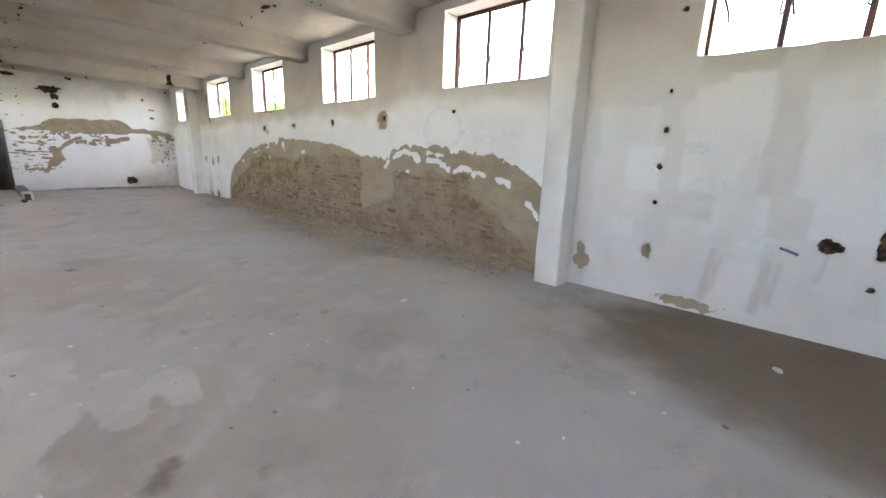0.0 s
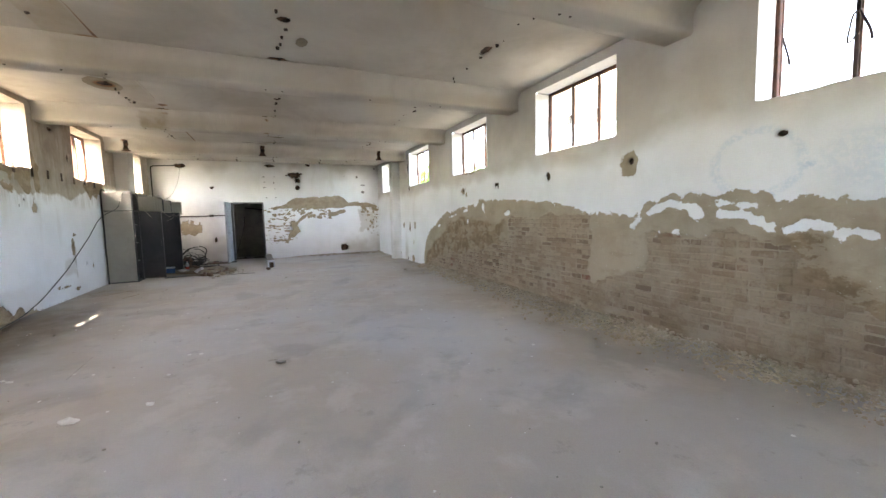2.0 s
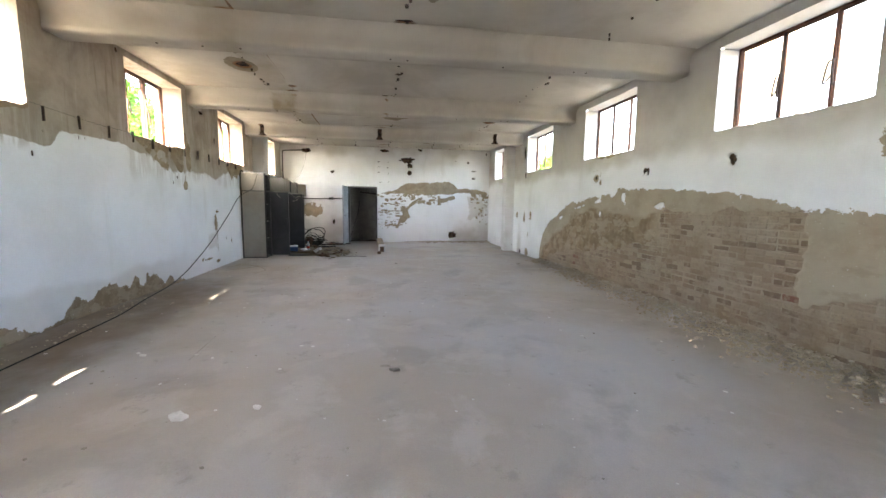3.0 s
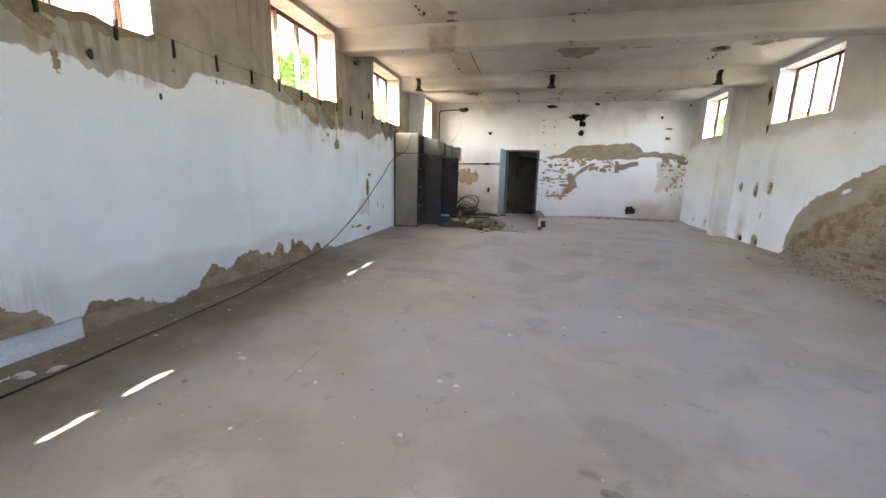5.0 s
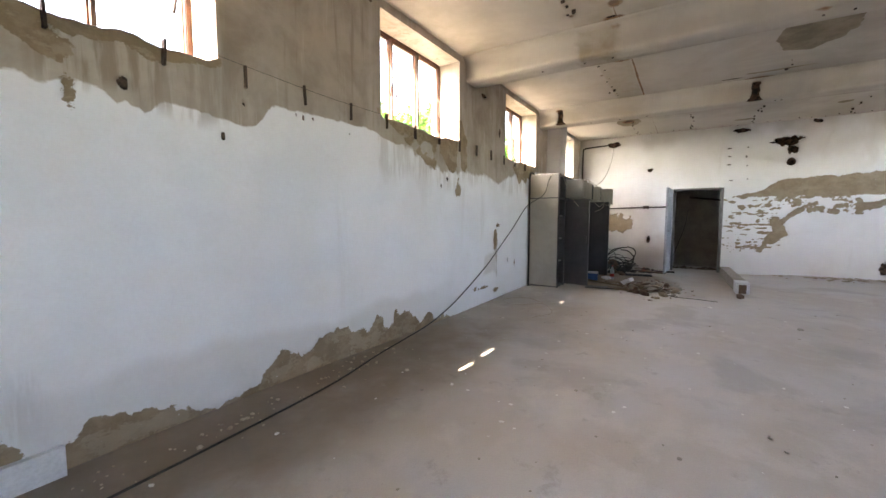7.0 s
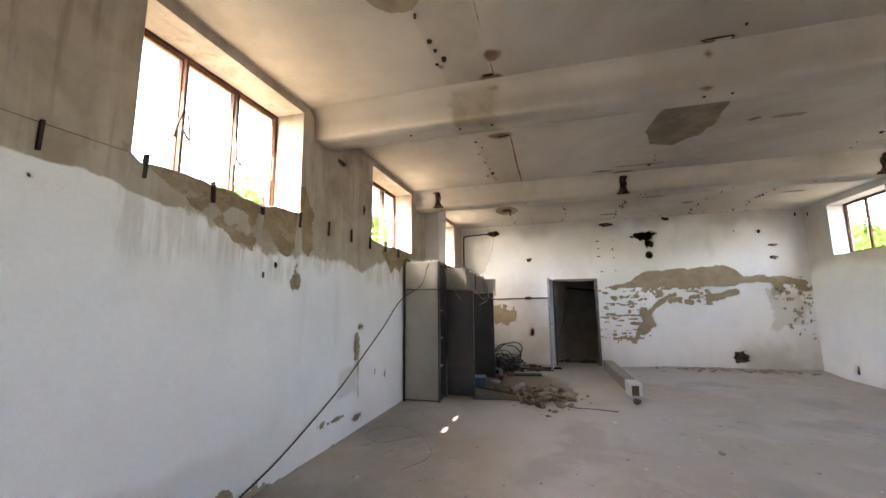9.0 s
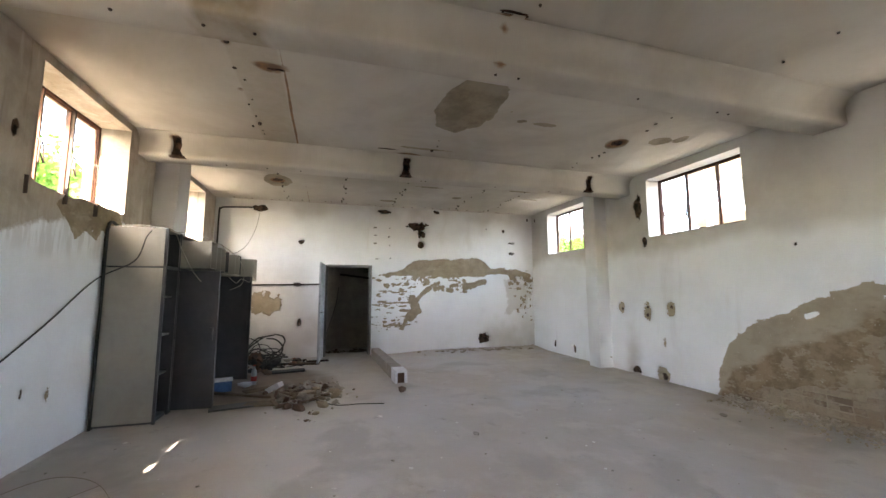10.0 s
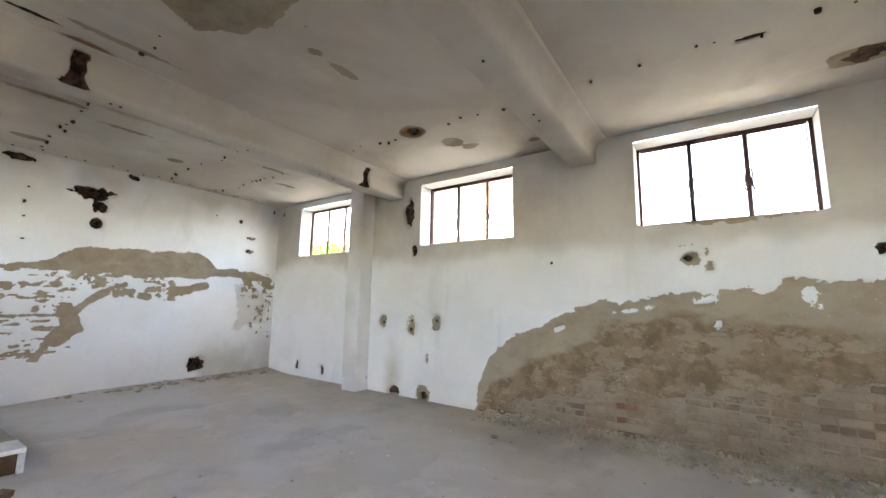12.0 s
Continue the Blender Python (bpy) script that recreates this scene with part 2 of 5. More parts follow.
def leaf_material(name, a, b):
    m = Nodes(name)
    colour = m.mix(m.random(True), a, b)
    mat = m.done(colour, 0.6, 0, None, 0, 0, 0.2)
    glow = m.tree.nodes.new("ShaderNodeBsdfTranslucent")
    m.link(colour, glow.inputs[0])
    add = m.tree.nodes.new("ShaderNodeMixShader")
    add.inputs[0].default_value = 0.45
    m.link(m.bsdf.outputs[0], add.inputs[1])
    m.link(glow.outputs[0], add.inputs[2])
    m.link(add.outputs[0], m.tree.nodes["Material Output"].inputs[0])
    return mat


def glass_material():
    m = Nodes("dusty_window_glass")
    clear = m.tree.nodes.new("ShaderNodeBsdfTransparent")
    clear.inputs[0].default_value = (0.94, 0.96, 0.95, 1)
    shine = m.tree.nodes.new("ShaderNodeBsdfGlossy")
    shine.inputs["Roughness"].default_value = 0.05
    both = m.tree.nodes.new("ShaderNodeMixShader")
    m.link(m.ramp(m.noise(3, 4), 0.3, 0.7, 0.03, 0.08), both.inputs[0])
    m.link(clear.outputs[0], both.inputs[1])
    m.link(shine.outputs[0], both.inputs[2])
    m.link(both.outputs[0], m.tree.nodes["Material Output"].inputs[0])
    return m.mat


WALL, CEIL, FLOOR = wall_material(), ceiling_material(), floor_material()
BRICK, BRICK_REST = brick_material("dusty_old_brick", False), brick_material("dusty_old_brick_rest", True)
RUST = rough_material("rusty_brown_steel", (0.17, 0.075, 0.045), (0.09, 0.05, 0.035), 14, 0.8, 0.25, 0.4, (0.26, 0.12, 0.06))
DARK_RUST = rough_material("dark_rusted_iron", (0.075, 0.05, 0.038), (0.045, 0.033, 0.028), 14, 0.85, 0.2, 0.4)
GLASS = glass_material()
CAB_LIGHT = rough_material("faded_grey_cabinet_enamel", (0.375, 0.352, 0.30), (0.325, 0.303, 0.255), 2, 0.6, 0.0, 0.05, (0.25, 0.22, 0.18), 0.70, 0.4, 0.06)
CAB_DARK = rough_material("dark_grey_cabinet_enamel", (0.088, 0.086, 0.088), (0.068, 0.066, 0.067), 3, 0.5, 0.0, 0.12, (0.15, 0.135, 0.12), 0.72, 0.4, 0.08)
# cabinet insides, darker than the enamel outside
CAB_INNER = rough_material("dark_cabinet_inside", (0.06, 0.058, 0.058), (0.035, 0.034, 0.034), 4, 0.8)
METAL = rough_material("galvanised_metal", (0.34, 0.34, 0.33), (0.25, 0.245, 0.235), 9, 0.5, 0.5, 0.15, (0.22, 0.15, 0.1), 0.68)
BLACK = rough_material("black_cable_sheath", (0.022, 0.021, 0.02), (0.04, 0.037, 0.033), 10, 0.6)
DOOR_PAINT = rough_material("chipped_pale_blue_grey_paint", (0.46, 0.50, 0.53), (0.37, 0.40, 0.425), 5, 0.6, 0, 0.25, (0.17, 0.16, 0.15), 0.57)
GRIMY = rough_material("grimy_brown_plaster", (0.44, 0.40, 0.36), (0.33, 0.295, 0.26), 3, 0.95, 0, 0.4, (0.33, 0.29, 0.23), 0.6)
FRAME_PAINT = rough_material("grimy_grey_door_frame_paint", (0.23, 0.225, 0.22), (0.17, 0.165, 0.155), 6, 0.7, 0, 0.25, (0.16, 0.13, 0.1), 0.64)
STONE = rough_material("crumbled_mortar", (0.33, 0.275, 0.205), (0.22, 0.175, 0.125), 9, 0.95, 0, 0.5)
STONE_REST = rough_material("crumbled_plaster_and_mortar", (0.52, 0.455, 0.36), (0.36, 0.30, 0.22), 7, 0.95, 0, 0.5)
BRICK_RED = rough_material("broken_red_brick", (0.27, 0.12, 0.08), (0.19, 0.09, 0.065), 12, 0.95, 0, 0.5, (0.36, 0.31, 0.25), 0.6)
CONCRETE = rough_material("rough_dusty_concrete", (0.33, 0.305, 0.265), (0.25, 0.225, 0.19), 7, 0.92, 0, 0.4)
PALE = rough_material("white_painted_plaster_board", (0.72, 0.74, 0.76), (0.60, 0.62, 0.65), 5, 0.75, 0, 0.2, (0.42, 0.39, 0.34), 0.68)
FLAKE = rough_material("white_paint_flakes", (0.80, 0.79, 0.76), (0.62, 0.60, 0.56), 8, 0.85)
WOOD = rough_material("weathered_scrap_wood", (0.22, 0.165, 0.11), (0.14, 0.105, 0.075), 9, 0.85, 0, 0.4)
BLUE = rough_material("faded_blue_plastic", (0.07, 0.14, 0.29), (0.05, 0.10, 0.22), 8, 0.5)
WHITE = rough_material("dirty_white_plastic", (0.70, 0.71, 0.72), (0.55, 0.56, 0.58), 8, 0.5)
CLEAR_PLASTIC = rough_material("milky_bottle_plastic", (0.42, 0.44, 0.46), (0.34, 0.36, 0.38), 8, 0.3)
RED = rough_material("red_paper_label", (0.45, 0.07, 0.05), (0.35, 0.06, 0.05), 10, 0.7)
BARK = rough_material("grey_brown_bark", (0.12, 0.09, 0.065), (0.07, 0.055, 0.04), 5, 0.95, 0, 0.6)
LEAF_A = leaf_material("bright_green_leaves", (0.10, 0.20, 0.03), (0.055, 0.13, 0.022))
EARTH = rough_material("dry_yard_earth", (0.12, 0.108, 0.082), (0.09, 0.082, 0.06), 0.3, 0.95, 0, 0.3)
OUT_WALL = rough_material("sunlit_pale_concrete", (0.55, 0.53, 0.49), (0.45, 0.43, 0.39), 0.6, 0.9, 0, 0.2)


# ---- building helpers ----
def mesh_object(name, bm, material, smooth=False):
    me = bpy.data.meshes.new(name)
    bm.to_mesh(me)
    bm.free()
    me.materials.append(material)
    if smooth:
        me.polygons.foreach_set("use_smooth", [True] * len(me.polygons))
    return new(name, me)


def part(name, bm, material, parent, label="", smooth=False):
    ob = mesh_object(name, bm, material, smooth)
    ob.parent = parent
    return tagged(ob, label)


def empty(name, at=(0, 0, 0), turn=0.0):
    ob = new(name)
    ob.empty_display_size = 0.1
    ob.matrix_basis = pose(*at, 0, 0, turn)
    return ob


def box(x0, x1, y0, y1, z0, z1, bevel=0.0, bm=None, turn=None):
    """A box with bevelled edges, into bm or a mesh of its own."""
    own = bmesh.new()
    bmesh.ops.create_cube(own, size=1)
    for v in own.verts:
        v.co = Vector(((x0 + x1) / 2 + v.co.x * (x1 - x0), (y0 + y1) / 2 + v.co.y * (y1 - y0), (z0 + z1) / 2 + v.co.z * (z1 - z0)))
    if bevel:
        bmesh.ops.bevel(own, geom=own.edges[:], offset=bevel, segments=2, profile=0.6, affect="EDGES")
    if turn:
        own.transform(turn)
    return merge(bm, own)


def merge(bm, own):
    if bm is None:
        return own
    me = bpy.data.meshes.new("tmp")
    own.to_mesh(me)
    own.free()
    bm.from_mesh(me)
    bpy.data.meshes.remove(me)
    return bm


def tube(points, radius, sides=8, bm=None, smooth_steps=6):
    """A round tube through the points, rounded at the bends."""
    pts = [Vector(p) for p in points]
    if smooth_steps and len(pts) > 2:
        fine = []
        for i in range(len(pts) - 1):
            p0, p1, p2, p3 = pts[max(i - 1, 0)], pts[i], pts[i + 1], pts[min(i + 2, len(pts) - 1)]
            for k in range(smooth_steps):
                t = k / smooth_steps
                fine.append(0.5 * ((2 * p1) + (p2 - p0) * t + (2 * p0 - 5 * p1 + 4 * p2 - p3) * t * t + (3 * p1 - p0 - 3 * p2 + p3) * t ** 3))
        pts = fine + [pts[-1]]
    own = bmesh.new()
    rings = []
    for i, p in enumerate(pts):
        d = (pts[min(i + 1, len(pts) - 1)] - pts[max(i - 1, 0)]).normalized()
        side = d.cross(Vector((0, 0, 1))) if abs(d.z) < 0.95 else d.cross(Vector((1, 0, 0)))
        side.normalize()
        up = side.cross(d)
        r = radius[i * len(radius) // len(pts)] if isinstance(radius, list) else radius
        rings.append([own.verts.new(p + r * (math.cos(a) * side + math.sin(a) * up)) for a in (2 * math.pi * k / sides for k in range(sides))])
    for a, b in zip(rings, rings[1:]):
        for k in range(sides):
            own.faces.new((a[k], a[(k + 1) % sides], b[(k + 1) % sides], b[k]))
    own.faces.new(rings[0][::-1])
    own.faces.new(rings[-1])
    return merge(bm, own)


def lathe(profile, sides=20, bm=None):
    """A turned shape from (radius, height) pairs."""
    own = bmesh.new()
    rings = [[own.verts.new((r * math.cos(2 * math.pi * k / sides), r * math.sin(2 * math.pi * k / sides), z)) for k in range(sides)] for r, z in profile]
    for a, b in zip(rings, rings[1:]):
        for k in range(sides):
            own.faces.new((a[k], a[(k + 1) % sides], b[(k + 1) % sides], b[k]))
    own.faces.new(rings[0][::-1])
    own.faces.new(rings[-1])
    return merge(bm, own)


def stone(rng, size, flat=0.6):
    """A broken lump of about that size."""
    own = bmesh.new()
    bmesh.ops.create_icosphere(own, subdivisions=1, radius=size / 2)
    stretch = Vector((rng.uniform(0.7, 1.3), rng.uniform(0.7, 1.3), flat * rng.uniform(0.7, 1.2)))
    for v in own.verts:
        v.co = Vector([c * s for c, s in zip(v.co, stretch)]) * rng.uniform(0.72, 1.2)
    return own


def set_layers(me, layers):
    for name, values in layers.items():
        me.attributes.new(name, "FLOAT", "POINT").data.foreach_set("value", np.asarray(values, np.float32).ravel())


def lines(lo, hi, stepsize, extra=()):
    base = np.linspace(lo, hi, max(2, int(round((hi - lo) / stepsize)) + 1))
    every = np.unique(np.round(np.concatenate([base, [e for e in extra if lo <= e <= hi]]), 4))
    keep = [every[0]]
    hard = {round(e, 4) for e in extra}
    for x in every[1:]:
        if x - keep[-1] < 0.004 and x != every[-1]:
            if x in hard:
                keep[-1] = x
            continue
        keep.append(x)
    return np.array(keep)


def sheet(name, us, vs, place, field, material, holes=(), thick=TH, ragged=None, back=True, reveal=""):
    """A wall or ceiling: a finely cut face with its layers and relief, openings that go through it, reveals and a back."""
    U, V = np.meshgrid(us, vs, indexing="ij")
    layers, depth = field(U, V)
    Vw = V.copy()
    for u0, u1, v0, v1 in holes:
        if ragged is not None and v0 > 0.1:
            inside = step01(U, u0 - 0.001, u0 + 0.06) * (1 - step01(U, u1 - 0.06, u1 + 0.001))
            Vw = Vw - np.where(V <= v0 + 1e-4, ragged(U) * inside * np.clip(1 - (v0 - V) / 0.25, 0, 1), 0)
    verts = np.stack(place(U, Vw, depth), -1).reshape(-1, 3)
    nu, nv = U.shape
    index = np.arange(nu * nv).reshape(nu, nv)
    cu, cv = (us[:-1] + us[1:]) / 2, (vs[:-1] + vs[1:]) / 2
    keep = np.ones((nu - 1, nv - 1), bool)
    for u0, u1, v0, v1 in holes:
        keep &= ~((cu[:, None] > u0) & (cu[:, None] < u1) & (cv[None] > v0) & (cv[None] < v1))
    quads = np.stack([index[:-1, :-1], index[1:, :-1], index[1:, 1:], index[:-1, 1:]], -1)[keep]
    more, faces, n = [], [], nu * nv

    def add(grid_u, grid_v, grid_d):
        nonlocal n
        P = np.stack(place(grid_u, grid_v, grid_d), -1)
        a, b = P.shape[:2]
        idx = n + np.arange(a * b).reshape(a, b)
        more.append(P.reshape(-1, 3))
        faces.append(np.stack([idx[:-1, :-1], idx[1:, :-1], idx[1:, 1:], idx[:-1, 1:]], -1).reshape(-1, 4))
        n += a * b

    for u0, u1, v0, v1 in holes:
        hu, hv = us[(us >= u0 - 1e-6) & (us <= u1 + 1e-6)], vs[(vs >= v0 - 1e-6) & (vs <= v1 + 1e-6)]
        dd = np.linspace(0, thick, 6)
        gu, gd = np.meshgrid(hu, dd, indexing="ij")
        drop = 0
        if ragged is not None and v0 > 0.1:
            drop = ragged(gu) * step01(gu, u0, u0 + 0.06) * (1 - step01(gu, u1 - 0.06, u1)) * (1 - step01(gd, 0.0, thick * 0.8))
        add(gu, v0 - drop + 0 * gu, gd)
        add(gu, v1 + 0 * gu, gd)
        gv, gd = np.meshgrid(hv, dd, indexing="ij")
        add(u0 + 0 * gv, gv, gd)
        add(u1 + 0 * gv, gv, gd)
    if back:
        bu = np.unique(np.concatenate([[us[0], us[-1]], *[h[:2] for h in holes]]))
        bv = np.unique(np.concatenate([[vs[0], vs[-1]], *[h[2:] for h in holes]]))
        gu, gv = np.meshgrid(bu, bv, indexing="ij")
        add(gu, gv, 0 * gu + thick)
        mu, mv = (bu[:-1] + bu[1:]) / 2, (bv[:-1] + bv[1:]) / 2
        ok = np.ones((len(mu), len(mv)), bool)
        for u0, u1, v0, v1 in holes:
            ok &= ~((mu[:, None] > u0) & (mu[:, None] < u1) & (mv[None] > v0) & (mv[None] < v1))
        faces[-1] = faces[-1][ok.ravel()]
    allv = np.concatenate([verts, *more])
    allf = np.concatenate([quads.reshape(-1, 4), *faces])
    me = bpy.data.meshes.new(name)
    me.from_pydata(allv, [], allf)
    me.polygons.foreach_set("use_smooth", np.arange(len(me.polygons)) < len(quads))
    set_layers(me, {k: np.concatenate([np.broadcast_to(v, U.shape).ravel(), np.full(n - nu * nv, 0.9 if k == reveal else 0.0)]) for k, v in layers.items()})
    me.materials.append(material)
    me.update()
    return new(name, me)


def pit_lines(pits, which):
    return [p[which] + p[2 + which] * k for p in pits for k in (-1.25, -0.9, -0.45, 0, 0.45, 0.9, 1.25)]


def pit_field(u, v, pits):
    """Where holes have been knocked into a face: from 0 to 1, and how deep."""
    m, d = np.zeros_like(u), np.zeros_like(u)
    for pu, pv, ru, rv, deep in pits:
        sd = oval(u, v, pu, pv, ru, rv) / min(ru, rv) + (0.12 if deep > 0.155 else 0.5) * fbm(u * 16 + pu, v * 16, 3)
        here = step01(sd, -0.02, 0.25)
        m, d = np.maximum(m, here), np.maximum(d, here * deep)
    return m, d


# ---- the hall: north wall with the bare brick ----
NORTH_PITS = [(-5.77, 2.06, 0.04, 0.045, 0.05), (-7.37, 2.05, 0.06, 0.085, 0.05), (-8.9, 2.02, 0.05, 0.07, 0.05), (-10.45, 2.02, 0.04, 0.035, 0.06),
              (-4.19, 2.10, 0.05, 0.035, 0.04), (-17.28, 0.20, 0.075, 0.09, 0.09), (-16.5, 0.19, 0.085, 0.10, 0.09), (-14.66, 0.05, 0.14, 0.10, 0.12),
              (-14.05, 0.06, 0.07, 0.10, 0.12), (-14.93, 1.15, 0.03, 0.03, 0.025), (-14.32, 1.06, 0.04, 0.035, 0.03), (-14.32, 1.20, 0.03, 0.03, 0.03),
              (-13.82, 1.21, 0.03, 0.03, 0.025), (-14.44, 3.00, 0.11, 0.25, 0.10), (-14.29, 2.36, 0.05, 0.10, 0.02),
              (-11.97, 2.03, 0.022, 0.025, 0.04), (-8.98, 2.03, 0.05, 0.06, 0.05), (-15.0, 3.5, 0.03, 0.04, 0.03), (-1.36, 2.86, 0.03, 0.03, 0.03),
              (-1.385, 2.147, 0.02, 0.022, 0.03), (-1.38, 1.778, 0.024, 0.026, 0.03), (-1.386, 1.42, 0.026, 0.03, 0.03), (-1.376, 1.06, 0.015, 0.02, 0.03),
              (-0.018, 0.82, 0.085, 0.07, 0.04), (0.28, 0.86, 0.06, 0.12, 0.05), (0.27, 0.52, 0.03, 0.03, 0.03), (-18.1, 3.42, 0.04, 0.06, 0.03)]
OUTLINE_X = [-13.12, -13.08, -12.88, -12.52, -12.09, -11.86, -11.4, -11.0, -10.64, -10.33, -10.03, -9.83, -9.63, -9.02, -8.63, -7.04, -6.49, -5.69, -5.47, -5.06, -4.3, -4.2, -3.5, -2.97, -2.72, -2.3]
OUTLINE_Z = [-0.1, 0.32, 0.75, 1.07, 1.21, 1.38, 1.53, 1.55, 1.66, 1.62, 1.70, 1.64, 1.75, 1.75, 1.74, 1.58, 1.41, 1.40, 1.55, 1.64, 1.59, 1.50, 1.50, 1.33, 1.15, 0.8]
# limewash that still clings inside the bare stretch: lines of points and half width
CLINGING = [([(-5.48, 1.43), (-5.23, 1.52), (-4.95, 1.46)], 0.038), ([(-4.97, 1.43), (-4.90, 1.41)], 0.06), ([(-4.74, 1.52), (-4.38, 1.465)], 0.022), ([(-4.67, 1.40), (-4.44, 1.38), (-4.25, 1.27)], 0.034),
            ([(-4.11, 1.26), (-3.98, 1.30), (-3.82, 1.275)], 0.038), ([(-3.79, 1.22), (-3.68, 1.25), (-3.60, 1.22)], 0.034), ([(-3.34, 1.18), (-3.16, 1.12)], 0.036), ([(-2.9, 0.93), (-2.78, 0.83), (-2.70, 0.72)], 0.028),
            ([(-5.72, 1.27), (-5.63, 1.33)], 0.035), ([(-5.40, 1.14), (-5.36, 1.17)], 0.022), ([(-5.18, 1.19), (-5.13, 1.21)], 0.022), ([(-8.62, 1.46), (-8.50, 1.49)], 0.038), ([(-11.24, 1.41), (-11.0, 1.43)], 0.018),
            ([(-11.93, 1.18), (-11.85, 1.20)], 0.022), ([(-10.40, 1.54), (-10.24, 1.58)], 0.028), ([(-9.5, 1.58), (-9.49, 1.65)], 0.042), ([(-9.48, 1.50), (-9.44, 1.51)], 0.016), ([(-10.22, 1.29), (-10.21, 1.33)], 0.018), ([(-10.9, 1.46), (-10.75, 1.50)], 0.012)]


def brick_zone(u, v):
    """Where the undercoat has gone too and the bricks lie bare."""
    sd = block(u, v, -8.58, -6.44, -1, 1.42)
    sd = np.maximum(sd, block(u, v, -5.53, -4.05, -1, 1.17))
    sd = np.maximum(sd, np.minimum(block(u, v, -4.15, -2.45, -1, 0.95), (0.86 - (u + 4.05) * 0.65 - v) * 0.8))
    sd = np.maximum(sd, np.minimum(block(u, v, -6.55, -5.4, -1, 1.0), 0.45 + (u + 6.4) * 0.36 - v))
    sd = np.maximum(sd, np.minimum(block(u, v, -12.95, -8.4, -1, 2), np.interp(u, [-13, -12.46, -11.57, -10.96, -9.64, -9.08, -8.5], [0.08, 0.22, 0.42, 0.50, 0.70, 0.85, 1.0]) - v))
    return sd + 0.11 * fbm(u * 2.6, v * 3.1, 4) + 0.04 * fbm(u * 9, v * 9, 2) - 0.01


def north_field(u, v):
    top = np.interp(u, OUTLINE_X, OUTLINE_Z, left=-1, right=-1)
    peel = np.minimum(top - v, u + 13.12) + 0.06 * fbm(u * 5, v * 5, 4) + 0.045 * fbm(u * 13, v * 13, 3)
    for points, r in CLINGING:
        peel = np.minimum(peel, -stroke(u, v, points, r * 1.1) - 0.035 * fbm(u * 11 + points[0][0], v * 13, 4))
    for cu, cv, ru, rv in [(-2.08, 0.30, 0.09, 0.10), (-2.10, 0.45, 0.05, 0.07), (-1.39, 0.55, 0.05, 0.08), (-0.95, 0.07, 0.22, 0.05), (-5.79, 2.03, 0.13, 0.15),
                           (-14.05, 0.08, 0.13, 0.13), (-14.93, 1.17, 0.07, 0.10), (-14.32, 1.12, 0.08, 0.15), (-13.82, 1.19, 0.08, 0.12), (-13.98, 0.64, 0.03, 0.07), (-5.79, 2.03, 0.10, 0.13), (-10.42, 2.01, 0.09, 0.08), (-10.30, 2.41, 0.14, 0.028), (-9.98, 2.415, 0.20, 0.032), (-9.72, 2.42, 0.10, 0.02), (-10.25, 1.93, 0.025, 0.06), (-10.42, 2.16, 0.07, 0.012), (-10.28, 2.10, 0.015, 0.05)]:
        peel = np.maximum(peel, oval(u, v, cu, cv, ru, rv) + 0.03 * fbm(u * 9, v * 9, 3))
    bare = np.minimum(brick_zone(u, v), peel + 0.02)
    zone = brick_zone(u, v)
    deep_coat = step01(top - v - 0.30 - 0.10 * np.sin(u * 1.9) + 0.22 * fbm(u * 2.2, v * 2.8, 4), 0.0, 0.10) * (1 - step01(u, -8.9, -8.3) * (1 - step01(u, -4.4, -4.0)))
    deep_coat = np.maximum(deep_coat, step01(zone + 0.20 + 0.14 * fbm(u * 2.4, v * 2.4, 3), 0, 0.10) * step01(u, -4.3, -3.9))
    deep_coat = np.maximum(deep_coat * np.where(u > -4.2, step01(zone + 0.26, 0, 0.1), 1), step01(stroke(u, v, [(-9.95, 0.80), (-9.9, 1.05)], 0.12) + 0.08 * fbm(u * 4, v * 4, 3), 0, 0.05))
    # older wash higher up, and the weaker light there, both painted as grey
    old = v - (2.22 + 0.28 * fbm(u * 0.8, 3.3, 3)) + 0.12 * fbm(u * 2.5, v * 2.5, 3)
    for cu, cv, ru, rv in [(-14.68, 0.32, 0.10, 0.38)]:
        old = np.maximum(old, oval(u, v, cu, cv, ru, rv) + 0.1 * fbm(u * 3, v * 3, 3))
    ragged = 0.07 * fbm(u * 3.2, v * 3.2, 4)
    grey = step01(old, -0.16, 0.14)
    # rolled and patched limewash beyond the pilaster: extent and how grimy
    grey = np.where(u > -2.3, np.maximum(grey, 0.22 + 0.2 * fbm(u * 1.6, v * 1.2, 3)), grey)
